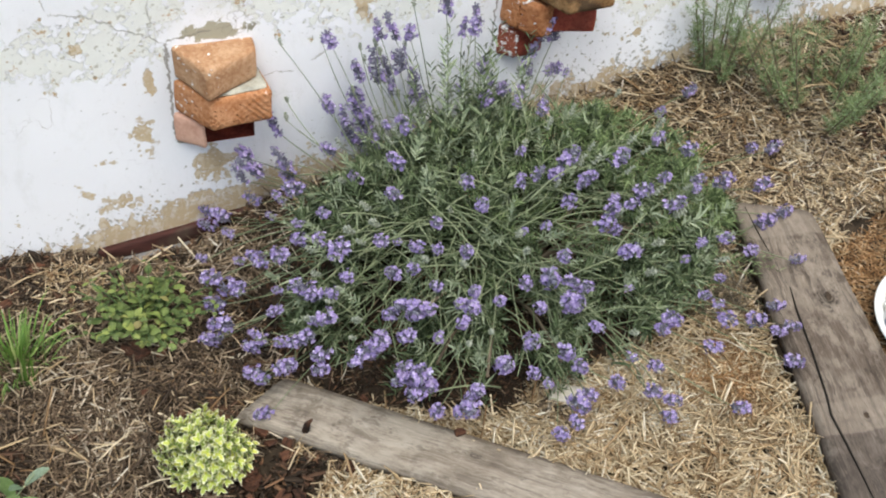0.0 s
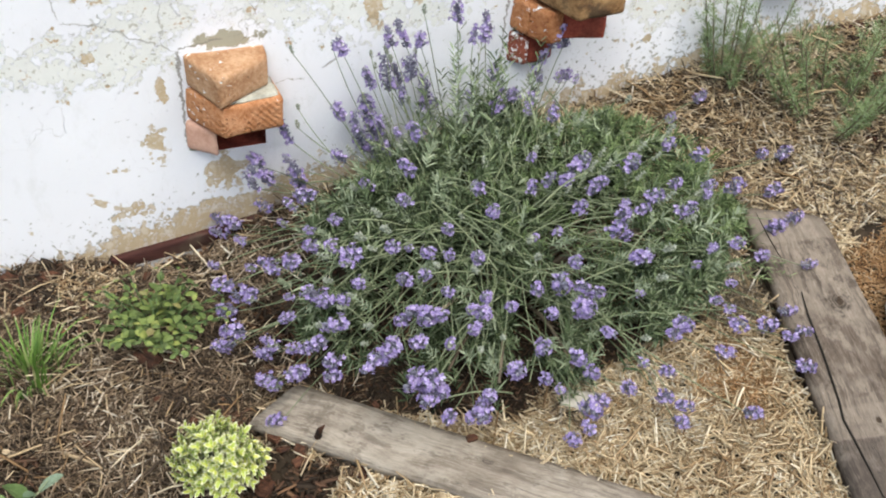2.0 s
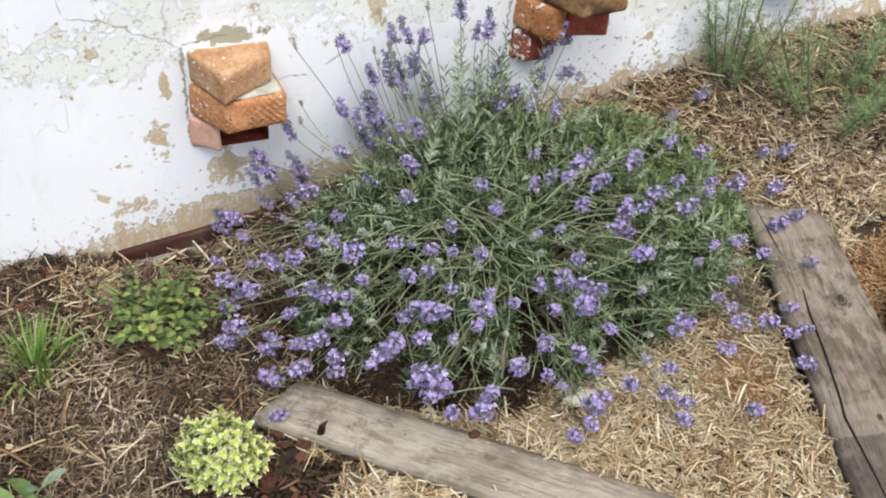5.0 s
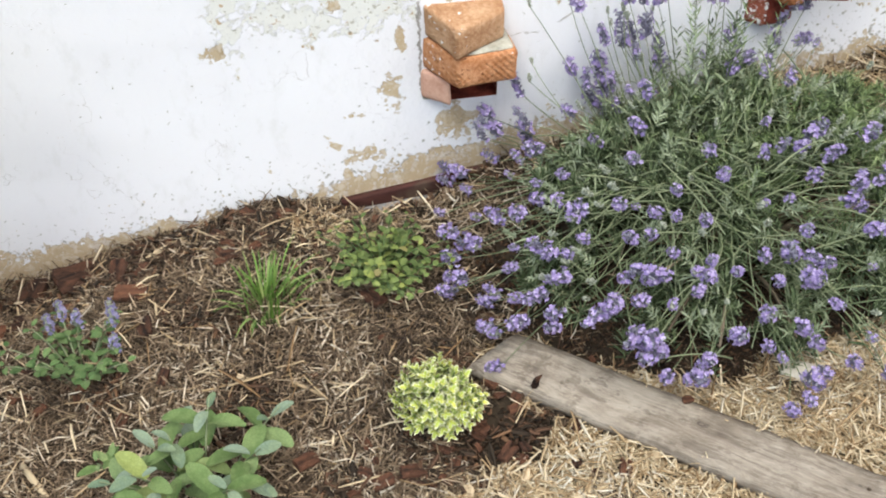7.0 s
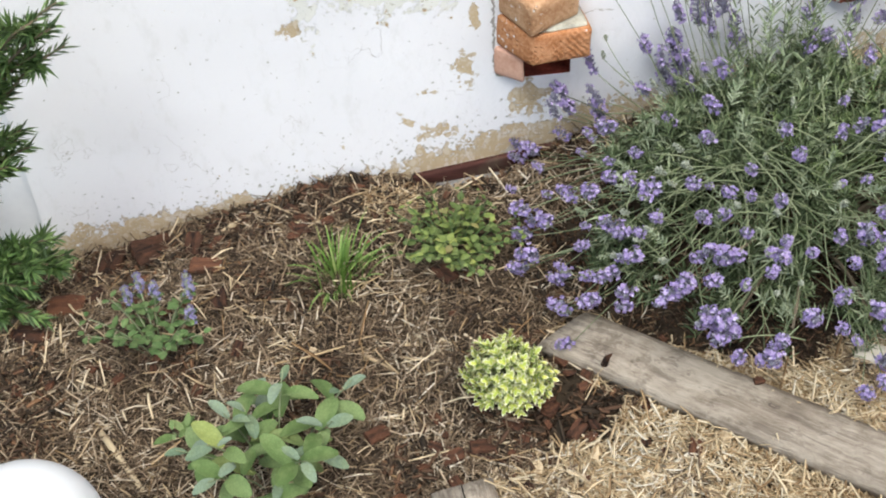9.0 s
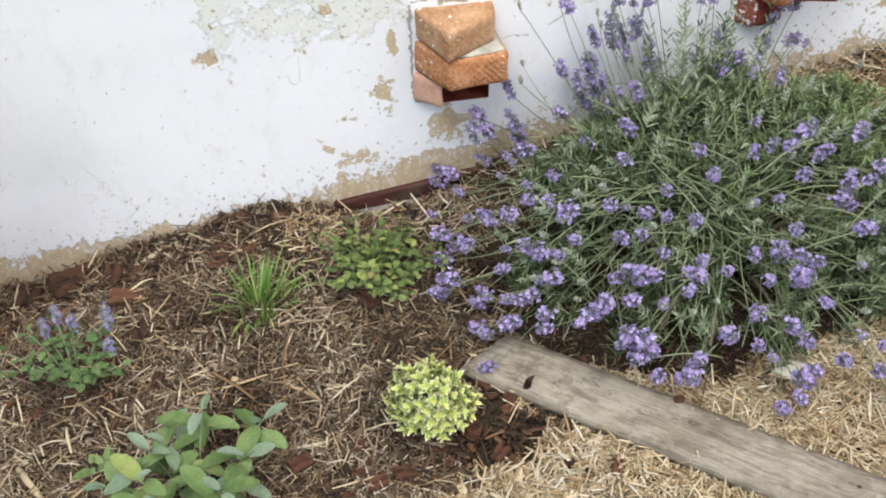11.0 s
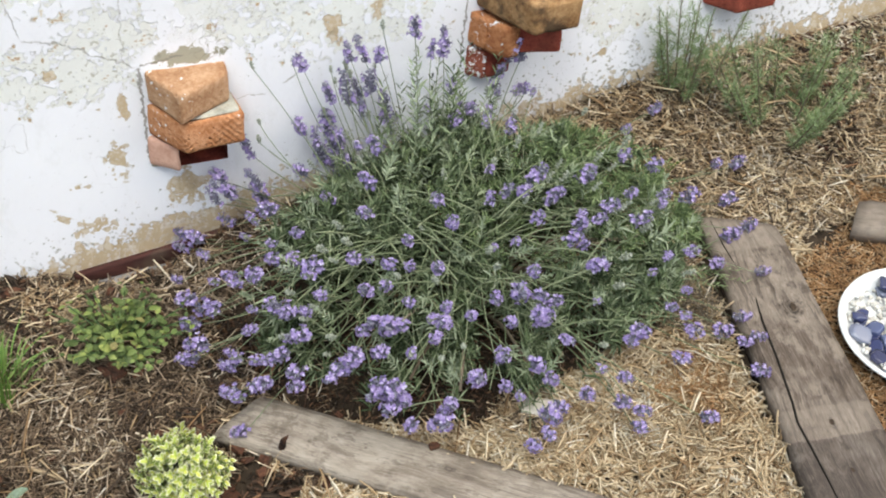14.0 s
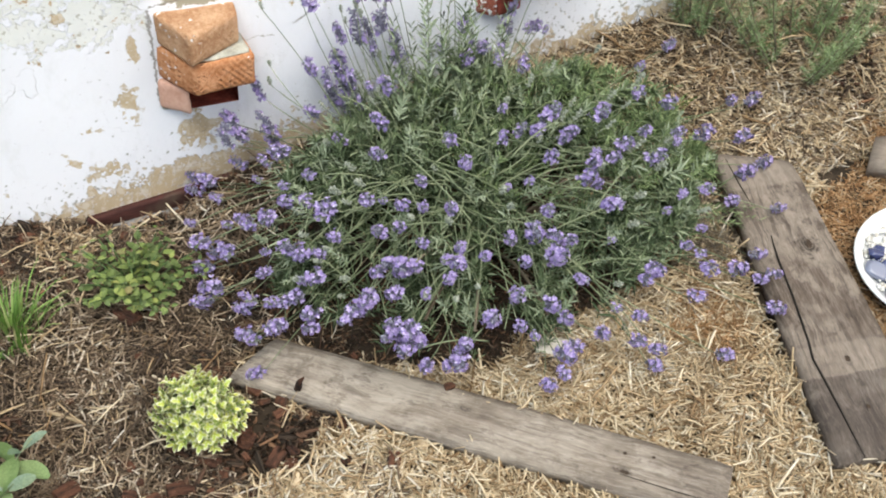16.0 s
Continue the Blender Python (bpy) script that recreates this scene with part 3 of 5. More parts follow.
def ground_z(x, y):
    """The bed slopes up towards the wall and to the right; a low bank lies along the wall."""
    cx, cy = min(2.4, max(-1.6, x)), min(0.4, max(-2.6, y))
    z = 0.0857 * cx + 0.1079 * cy + 0.0117
    z += smooth_step(-0.22, 0.0, y) * min(0.095, max(-0.065, 0.095 * max(x, 0) + 0.19 * min(x + 0.26, 0)))
    z -= 0.058 * math.exp(-((x + 0.03) / 0.13) ** 2) * smooth_step(-0.080, -0.015, y)
    z += 0.009 * noise.noise(Vector((x * 7, y * 7, 0))) + 0.004 * noise.noise(Vector((x * 23, y * 23, 3)))
    return z


def slab(name, mat, outline, z0, z1, rough=0.002, seed=0, cuts=3, bevel=0.004, tilt=None):
    """A block of the given outline with worn, slightly uneven faces."""
    bm = bmesh.new()
    low = [bm.verts.new((x, y, z0)) for x, y in outline]
    high = [bm.verts.new((x, y, z1)) for x, y in outline]
    n = len(outline)
    bm.faces.new(high)
    bm.faces.new(list(reversed(low)))
    for i in range(n):
        bm.faces.new((low[i], low[(i + 1) % n], high[(i + 1) % n], high[i]))
    bmesh.ops.recalc_face_normals(bm, faces=bm.faces)
    bmesh.ops.bevel(bm, geom=list(bm.edges), offset=bevel, segments=2, affect='EDGES', profile=0.6)
    bmesh.ops.triangulate(bm, faces=[f for f in bm.faces if len(f.verts) > 4])
    if cuts:
        bmesh.ops.subdivide_edges(bm, edges=[e for e in bm.edges if e.calc_length() > 0.012], cuts=cuts, use_grid_fill=True)
    for v in bm.verts:
        s = Vector((seed * 3.1, seed * 1.7, seed))
        v.co += rough * (noise.noise_vector(v.co * 26 + s) + 0.5 * noise.noise_vector(v.co * 80 + s))
        if tilt:
            v.co.z += tilt[0] * v.co.x + tilt[1] * v.co.y
    return from_bm(name, bm, mat, True)


# ---- ground ----
def ground_sheet():
    def steps(a, b, fine, far):
        line = list(np.arange(a, b + fine / 2, fine))
        out = []
        d = fine
        while b + sum(out, 0) < far and len(out) < 60:
            d *= 1.35
            out.append(d)
        right = list(b + np.cumsum(out))
        left = list(reversed(a - np.cumsum(out)))
        return left + line + right

    xs, ys = steps(-1.5, 2.0, 0.014, 60), steps(-1.5, 0.03, 0.014, 60)
    nx, ny = len(xs), len(ys)
    v = [(x, y, ground_z(x, y)) for y in ys for x in xs]
    f = [(j * nx + i, j * nx + i + 1, (j + 1) * nx + i + 1, (j + 1) * nx + i) for j in range(ny - 1) for i in range(nx - 1)]
    me = bpy.data.meshes.new("ground")
    me.from_pydata(v, [], f)
    me.materials.append(M_SOIL)
    me.polygons.foreach_set("use_smooth", [True] * len(f))
    return tagged(new("ground", me), "dark brown mulched garden soil sloping up to the wall", "ground", kind="structure")


ground = ground_sheet()


# ---- white garden wall ----
def wall_block(name, x0, x1, y0, y1, z0, z1, holes, mat, label):
    """A wall whose face bulges a little, with niches of real depth where bricks stick out."""
    me = Mesh()

    def face_y(x, z):
        for a, b, c, d in holes:
            if a - 0.02 < x < b + 0.02 and c - 0.02 < z < d + 0.02:
                return y0
        return y0 + 0.004 * noise.noise(Vector((x * 4, 0, z * 4))) + 0.0015 * noise.noise(Vector((x * 19, 5, z * 19)))

    xs = sorted({round(v, 4) for v in list(np.arange(x0, x1, 0.03)) + [x1] + [h for q in holes for h in q[:2]]})
    zs = sorted({round(v, 4) for v in list(np.arange(z0, 0.62, 0.03)) + [0.62, 1.2, z1] + [h for q in holes for h in q[2:]]})
    for i in range(len(xs) - 1):
        for j in range(len(zs) - 1):
            cx, cz = (xs[i] + xs[i + 1]) / 2, (zs[j] + zs[j + 1]) / 2
            if any(a < cx < b and c < cz < d for a, b, c, d in holes):
                continue
            me.face([Vector((x, face_y(x, z), z)) for x, z in ((xs[i], zs[j]), (xs[i + 1], zs[j]), (xs[i + 1], zs[j + 1]), (xs[i], zs[j + 1]))])
    for a, b, c, d in holes:
        k = y0 + 0.045
        for p in (((a, y0, c), (a, k, c), (a, k, d), (a, y0, d)), ((b, k, c), (b, y0, c), (b, y0, d), (b, k, d)),
                  ((a, y0, c), (b, y0, c), (b, k, c), (a, k, c)), ((a, k, d), (b, k, d), (b, y0, d), (a, y0, d)),
                  ((a, k, c), (b, k, c), (b, k, d), (a, k, d))):
            me.face([Vector(q) for q in p], 1)
    for p in (((x0, y1, z0), (x0, y0, z0), (x0, y0, z1), (x0, y1, z1)), ((x1, y0, z0), (x1, y1, z0), (x1, y1, z1), (x1, y0, z1)),
              ((x0, y0, z1), (x1, y0, z1), (x1, y1, z1), (x0, y1, z1)), ((x1, y1, z0), (x0, y1, z0), (x0, y1, z1), (x1, y1, z1))):
        me.face([Vector(q) for q in p])
    data = me.data(name, [mat, M_BRICK_RED])
    bm = bmesh.new()
    bm.from_mesh(data)
    bm.faces.ensure_lookup_table()
    front = {v for f in bm.faces if f.material_index == 0 and f.normal.y < -0.8 for v in f.verts}
    bmesh.ops.remove_doubles(bm, verts=list(front), dist=0.0005)
    bm.to_mesh(data)
    bm.free()
    return tagged(new(name, data), label, "wall", kind="structure")


NICHES = ((0.041, 0.115, 0.142, 0.211), (0.516, 0.601, 0.258, 0.286))
wall_block("wall_north", -0.697, 4.2, 0.0, 0.24, -0.6, 2.4, NICHES, M_WALL, "old garden wall with flaking white limewash over sand plaster")
wall_block("wall_pilaster", -0.787, -0.697, 0.012, 0.24, -0.7, 2.4, (), M_PILASTER, "smooth white plastered corner of the wall")
wall_block("wall_north_return", -3.2, -0.787, 0.15, 0.24, -0.7, 2.4, (), M_WALL, "set-back stretch of white limewashed wall")


def baseboard(name, x0, x1, y, zs, label, mat, seed):
    me = slab(name, mat, ((x0, y - 0.012), (x1, y - 0.012), (x1, y), (x0, y)), 0, zs[2], 0.0012, seed, 4, 0.003, None)
    for v in me.vertices:
        v.co.z += zs[0] + (zs[1] - zs[0]) * (v.co.x - x0) / (x1 - x0)
    return tagged(new(name, me), label, "board", kind="structure")


baseboard("baseboard_1", -0.128, 0.20, -0.001, (-0.060, -0.011, 0.042), "dark oxblood board set along the foot of the wall", M_REDBOARD, 3)
baseboard("baseboard_2", 1.05, 1.75, -0.004, (0.155, 0.215, 0.05), "brown board leaning along the foot of the wall", M_REDBOARD, 7)
footing = slab("footing", M_CONCRETE, ((-0.10, -0.040), (0.02, -0.036), (0.02, -0.014), (-0.10, -0.014)), -0.12, -0.022, 0.002, 5, 2, 0.005, (0.10, 0.0))
tagged(new("concrete_footing", footing), "pale concrete footing strip below the wall board", "footing", kind="structure")


# ---- bricks that stick out of the wall ----
def jutting_bricks(place, label, blocks):
    ob = thing("jutting_bricks", place, label, "bricks", "bricks jutting from the wall")
    for i, (mat, tag, outline, z0, z1) in enumerate(blocks):
        part("brick", slab("brick", mat, outline, z0, z1, 0.0022, i + len(label), 3, 0.006), ob, tag)
    return ob


jutting_bricks((-0.001, 0.0, 0.152), "stack of worn orange bricks jutting askew from the white wall", (
    (M_BRICK, "rounded orange-brown brick", ((0.008, 0.05), (0.008, -0.003), (0.041, -0.074), (0.117, -0.031), (0.122, 0.05)), 0.108, 0.155),
    (M_BRICK_ROUGH, "pitted orange brick", ((0.006, 0.05), (0.006, -0.002), (0.045, -0.066), (0.131, -0.058), (0.127, 0.05)), 0.053, 0.102),
    (M_BRICK_PINK, "pale pink brick", ((0.002, 0.05), (0.002, -0.004), (0.040, -0.034), (0.048, 0.05)), 0.002, 0.050),
    (M_MORTAR, "grey mortar bed", ((0.03, 0.05), (0.03, -0.03), (0.052, -0.059), (0.126, -0.052), (0.123, 0.05)), 0.1005, 0.1085),
))
jutting_bricks((0.483, 0.0, 0.214), "stack of tan and red bricks jutting askew from the white wall", (
    (M_BRICK_TAN, "soot-stained tan brick", ((0.012, 0.05), (0.012, -0.004), (0.056, -0.108), (0.134, -0.100), (0.126, 0.05)), 0.128, 0.176),
    (M_BRICK_ROUGH, "flaking orange brick", ((0.004, 0.05), (0.003, -0.004), (0.018, -0.036), (0.026, 0.05)), 0.068, 0.120),
    (M_BRICK_ROUGH, "flaking orange brick", ((0.014, 0.05), (0.014, -0.026), (0.037, -0.064), (0.062, -0.058), (0.066, 0.05)), 0.068, 0.120),
    (M_BRICK_FLECKED, "red brick with limewash flecks", ((0.004, 0.05), (0.002, -0.003), (0.024, -0.026), (0.028, 0.05)), 0.012, 0.064),
    (M_BRICK_RED, "dark red brick", ((0.022, 0.05), (0.024, -0.022), (0.072, -0.012), (0.088, 0.05)), 0.012, 0.060),
    (M_BRICK_RED, "dark red brick", ((0.055, 0.05), (0.060, -0.056), (0.122, -0.074), (0.127, 0.05)), 0.072, 0.126),
))
jutting_bricks((0.889, 0.0, 0.290), "dark red bricks jutting from the white wall", (
    (M_BRICK_RED, "dark red brick", ((0.004, 0.05), (0.003, -0.004), (0.036, -0.050), (0.116, -0.040), (0.120, 0.05)), 0.004, 0.054),
    (M_BRICK, "orange brick", ((0.006, 0.05), (0.006, -0.004), (0.040, -0.070), (0.118, -0.060), (0.120, 0.05)), 0.060, 0.108),
    (M_BRICK_TAN, "tan brick", ((0.006, 0.05), (0.006, -0.004), (0.046, -0.085), (0.119, -0.070), (0.121, 0.05)), 0.114, 0.162),
))


# ---- timber ----
def plank(name, corner, along, length, width, thick, mat, label, seed, tilt=0.0, splits=(), end_skew=0.0, group="", taper=0.0):
    """A weathered board: origin at its far left corner, length along its own x."""
    d = Vector((along[0], along[1], 0)).normalized()
    x, y = corner
    z0 = ground_z(x, y)
    end = Vector((x, y, 0)) + d * length
    slope = math.atan2(ground_z(end.x, end.y) - z0, length)
    across = Vector((d.y, -d.x, 0))
    side = Vector((x, y, 0)) + across * width
    cross = math.atan2(ground_z(side.x, side.y) - z0, width) * 0.8
    m = Matrix.Translation((x, y, z0 + 0.005)) @ Matrix.Rotation(math.atan2(d.y, d.x), 4, 'Z') @ Matrix.Rotation(-slope, 4, 'Y') @ Matrix.Rotation(-cross + tilt, 4, 'X')
    ob = thing(name, m, label, "plank", group)
    nx, ny = max(8, int(length / 0.02)), max(4, int(width / 0.012))
    me = Mesh()

    def pt(i, j, top):
        s, t = i / nx, j / ny
        px = s * length + end_skew * (t - 0.5) * (1 - s) * width
        py = -t * width * (1 - taper * (1 - s)) + 0.0016 * noise.noise(Vector((s * 9, t, seed)))
        wear = 0.0014 * noise.noise(Vector((px * 12, py * 90, seed))) + 0.0012 * noise.noise(Vector((px * 40, py * 60, seed + 4)))
        rim = min(t, 1 - t) * width
        edge = -0.0035 * max(0, 1 - rim / 0.006) ** 2 - 0.003 * max(0, 1 - min(s, 1 - s) * length / 0.006) ** 2
        return Vector((px, py, thick + wear + edge)) if top else Vector((px, py, 0))

    me.quad_strip([[pt(i, ny - j, True) for j in range(ny + 1)] for i in range(nx + 1)])
    me.quad_strip([[pt(i, j, False) for j in range(ny + 1)] for i in range(nx + 1)])
    ring = [(i, 0) for i in range(nx + 1)] + [(nx, j) for j in range(1, ny + 1)] + [(i, ny) for i in range(nx - 1, -1, -1)] + [(0, j) for j in range(ny - 1, -1, -1)]
    me.quad_strip([[pt(i, j, True) for i, j in ring], [pt(i, j, False) for i, j in ring]])
    data = me.data("board", mat)
    bm = bmesh.new()
    bm.from_mesh(data)
    bmesh.ops.remove_doubles(bm, verts=bm.verts, dist=0.0002)
    bmesh.ops.recalc_face_normals(bm, faces=bm.faces)
    bm.to_mesh(data)
    bm.free()
    part("board", data, ob)
    for pts, w in splits:
        sp = Mesh()
        rows = []
        for i, (px, py) in enumerate(pts):
            h = w * (0.35 if i in (0, len(pts) - 1) else 1.0) / 2
            rows.append([Vector((px, py - h, thick + 0.0012)), Vector((px, py, thick + 0.0022)), Vector((px, py + h, thick + 0.0012))])
        sp.quad_strip(rows)
        part("split", sp.data("split", M_CRACK, False), ob, "black drying split in the board")
    return ob


def knot(parent, x, y, z, r, stretch=1.6):
    me = Mesh()
    for k in range(3):
        a = r * (1 - k * 0.3)
        me.face([Vector((math.cos(t) * stretch, math.sin(t), 0)) * (a * (1 + 0.45 * noise.noise(Vector((math.cos(t) * 2, math.sin(t) * 2, x * 90 + k))))) + Vector((0, 0, 0.0012 + k * 0.0006)) for t in [2 * math.pi * i / 14 for i in range(14)]])
    part("knot", me.data("knot", M_KNOT), parent, "dark knot in the wood", Matrix.Translation((x, y, z)))


board_a = plank("plank", (0.058, -0.336), (0.772, -0.635), 0.632, 0.084, 0.020, M_PLANK, "pale weathered plank lying on straw before the lavender", 1, 0.0,
                ((((0.50, -0.062), (0.57, -0.064), (0.64, -0.064)), 0.0010),), -0.38, "planks round the bed")
knot(board_a, 0.505, -0.058, 0.020, 0.0036)
knot(board_a, 0.50, -0.030, 0.020, 0.0024, 1.2)
knot(board_a, 0.535, -0.024, 0.020, 0.002, 1.2)
board_b = plank("plank", (0.891, -0.293), (-0.169, -0.986), 0.528, 0.142, 0.024, M_PLANK_DARK, "grey-brown weathered plank with a long split", 2, 0.0,
                ((((0.16, -0.088), (0.20, -0.094), (0.27, -0.099), (0.345, -0.107), (0.375, -0.1125), (0.417, -0.110), (0.528, -0.106)), 0.0034),
                 (((0.0, -0.100), (0.05, -0.098), (0.10, -0.094)), 0.0018)), -0.27, "planks round the bed", 0.2)
knot(board_b, 0.184, -0.040, 0.024, 0.0042, 2.0)
knot(board_b, 0.382, -0.067, 0.024, 0.0035, 1.3)
knot(board_b, 0.457, -0.071, 0.024, 0.0028, 1.3)
board_c = plank("plank", (1.029, -0.310), (0.864, -0.504), 0.42, 0.070, 0.028, M_PLANK_DARK, "short dark plank at the edge of the coir", 3, 0.0, (), -0.24, "planks round the bed")
board_d = plank("plank", (-0.096, -0.570), (0.10, -1.0), 0.34, 0.079, 0.022, M_PLANK, "grey plank end poking out of the mulch", 4, 0.0,
                ((((0.0, -0.040), (0.1, -0.041), (0.3, -0.04)), 0.004),), 0.0, "planks round the bed")


# ---- lavender ----
LAV = Vector((0.40, -0.27))


def dome(x, y):
    """Height of the lavender's cushion over the ground."""
    q = 1 - ((x - LAV.x) / 0.37) ** 2 - ((y - LAV.y) / 0.29) ** 2
    return 0.035 + 0.16 * math.sqrt(max(q, 0.0))


# plan places (x, y) and sizes of the flower heads over the cushion
HEADS_LEFT = (
    (0.137, -0.132, 1), (0.054, -0.034, 1.3), (0.104, -0.038, 1), (0.205, -0.081, 1), (0.272, -0.188, 1), (0.249, -0.240, 0.9),
    (0.067, -0.208, 0.9), (0.094, -0.239, 0.9), (0.162, -0.289, 1.2), (0.210, -0.310, 0.9), (0.281, -0.318, 0.8), (0.248, -0.339, 0.9),
    (0.211, -0.362, 1), (0.234, -0.366, 0.8), (0.157, -0.334, 0.8), (0.109, -0.314, 1.3), (0.120, -0.363, 1.2), (0.033, -0.192, 1.5),
    (0.015, -0.167, 1.2), (0.010, -0.254, 1.3), (0.096, -0.370, 1), (0.067, -0.378, 1.2), (0.034, -0.344, 1.1), (0.104, -0.400, 1.1),
    (0.086, -0.368, 1),
)
HEADS_MIDDLE = (
    (0.304, -0.121, 1.1), (0.422, -0.123, 1), (0.344, -0.313, 0.9), (0.340, -0.268, 0.9), (0.303, -0.371, 0.9), (0.493, -0.160, 0.9),
    (0.481, -0.268, 1.3), (0.499, -0.301, 0.9), (0.407, -0.289, 0.8), (0.433, -0.285, 0.8), (0.456, -0.338, 0.9), (0.510, -0.359, 0.9),
    (0.489, -0.379, 1.1), (0.540, -0.355, 0.8),
)
HEADS_RIGHT = (
    (0.785, -0.082, 1), (0.556, -0.279, 1.2), (0.565, -0.336, 1), (0.609, -0.317, 0.8), (0.599, -0.360, 1.1), (0.688, -0.247, 1),
    (0.882, -0.189, 1.1), (0.849, -0.184, 0.8), (0.722, -0.299, 1.2), (0.665, -0.316, 0.8), (0.830, -0.253, 1.1), (0.832, -0.314, 1),
    (0.796, -0.320, 1.2), (0.724, -0.392, 0.9), (0.635, -0.487, 1.1), (0.692, -0.477, 1.1), (0.729, -0.464, 0.9), (0.712, -0.506, 0.8),
    (0.732, -0.504, 0.8), (0.600, -0.474, 0.7), (0.609, -0.508, 1), (0.601, -0.599, 1), (0.705, -0.556, 1), (0.801, -0.401, 0.8),
)
HEADS_FRONT_LEFT = (
    (0.222, -0.415, 1.5), (0.192, -0.406, 0.9), (0.288, -0.436, 1), (0.273, -0.449, 0.9), (0.204, -0.435, 1), (0.157, -0.428, 1.3),
    (0.175, -0.428, 1.1), (0.209, -0.478, 1.7), (0.202, -0.488, 1.3), (0.186, -0.470, 1), (0.271, -0.513, 1), (0.260, -0.523, 1.3),
    (0.221, -0.510, 0.9), (0.029, -0.411, 0.9), (0.101, -0.412, 0.9),
)
HEADS_FRONT = (
    (0.323, -0.439, 0.8), (0.504, -0.422, 1.2), (0.419, -0.413, 0.9), (0.392, -0.429, 1.3), (0.409, -0.464, 1.6), (0.371, -0.459, 0.8),
    (0.540, -0.497, 1.1), (0.524, -0.506, 0.9), (0.432, -0.498, 0.8), (0.297, -0.420, 0.8), (0.307, -0.504, 1.2), (0.346, -0.493, 1.1),
    (0.385, -0.513, 1.1), (0.340, -0.522, 0.8), (0.393, -0.552, 1.3), (0.368, -0.564, 1), (0.501, -0.548, 1), (0.511, -0.578, 1),
    (0.526, -0.559, 0.9), (0.447, -0.545, 0.9), (0.504, -0.536, 0.8), (0.400, -0.528, 1),
)
SPIKES_AT_WALL = (
    (0.219, 0.194, 1), (0.258, 0.193, 1.3), (0.271, 0.155, 1.3), (0.253, 0.135, 1.2), (0.142, 0.169, 1), (0.096, 0.131, 1),
    (0.112, 0.099, 1), (0.156, 0.086, 1.2), (0.213, 0.314, 1), (0.284, 0.319, 0.9), (0.330, 0.307, 0.9), (0.284, 0.250, 1.2),
    (0.316, 0.263, 1.2), (0.306, 0.233, 1), (0.381, 0.344, 1), (0.425, 0.306, 1), (0.553, 0.277, 1), (0.525, 0.224, 1),
    (0.452, 0.222, 0.9), (0.350, 0.196, 1.2),
)


def flower_head(seed, open_share, mats, rings=5, length=0.032, radius=0.0085, ball=0.0):
    """Whorls of dusky buds round a stem, many with open lipped flowers; its foot is at the origin and it points up. ball: how globe-like it is."""
    rnd = random.Random(seed)
    me = Mesh()
    me.tube([Vector((0, 0, 0)), Vector((0, 0, length * 0.9))], 0.0012, 4, 0)
    for r in range(rings):
        s = (r + 0.4) / rings
        z = length * s
        n = rnd.randint(7, 10)
        round_off = math.sin(math.pi * (0.14 + 0.78 * s)) * 1.12
        reach = radius * ((1.05 - 0.55 * s * s) * (1 - ball) + round_off * ball) * rnd.uniform(0.8, 1.15)
        for k in range(n):
            a = 2 * math.pi * (k + rnd.uniform(-0.3, 0.3) + r * 0.5) / n
            if rnd.random() < 0.24:
                continue
            d = Vector((math.cos(a), math.sin(a), rnd.uniform(0.1, 0.9) + 1.3 * ball * max(0.0, s - 0.55))).normalized()
            far = reach * rnd.uniform(0.8, 1.18)
            p = Vector((0, 0, z)) + d * 0.001
            me.drop(p, d, far * 0.74, 0.0030, 0, 4)
            if rnd.random() < open_share:
                tip = p + d * far * 0.72
                u = d.orthogonal().normalized()
                w = d.cross(u)
                turn = rnd.random() * 6.28
                for b in range(5):
                    t = turn + b * 1.2566
                    out = (u * math.cos(t) + w * math.sin(t)) * 0.9 + d * 0.42
                    out.normalize()
                    side = out.cross(d).normalized() * 0.00155
                    q = tip + out * rnd.uniform(0.0026, 0.0044)
                    me.face([tip - side * 0.5, tip + side * 0.5, q + side, q + out * 0.0008, q - side], 1)
    return me.data("flower_head", mats)


HEAD_OPEN = [flower_head(s, 0.70, (M_CALYX, M_PETAL), 5, 0.027, 0.0132, 0.62) for s in range(8)]
HEAD_HALF = [flower_head(20 + s, 0.52, (M_CALYX, M_PETAL), 6, 0.032, 0.0112, 0.55) for s in range(5)]
HEAD_BUD = [flower_head(40 + s, 0.26, (M_CALYX, M_PETAL), 8, 0.050, 0.0088) for s in range(5)]
HEAD_MINT = [flower_head(80 + s, 0.6, (M_FADED, M_MINT_PETAL), 6, 0.034, 0.0100) for s in range(3)]
HEAD_FADED = [flower_head(60 + s, 0.0, (M_FADED, M_PETAL), 4, 0.020, 0.0072, 0.6) for s in range(3)]
HEAD_PALE = [flower_head(70 + s, 0.45, (M_FADED, M_PETAL), 5, 0.024, 0.0105, 0.7) for s in range(3)]


def bezier(a, b, c, n=7):
    return [a * (1 - t) ** 2 + b * 2 * t * (1 - t) + c * t * t for t in [i / n for i in range(n + 1)]]


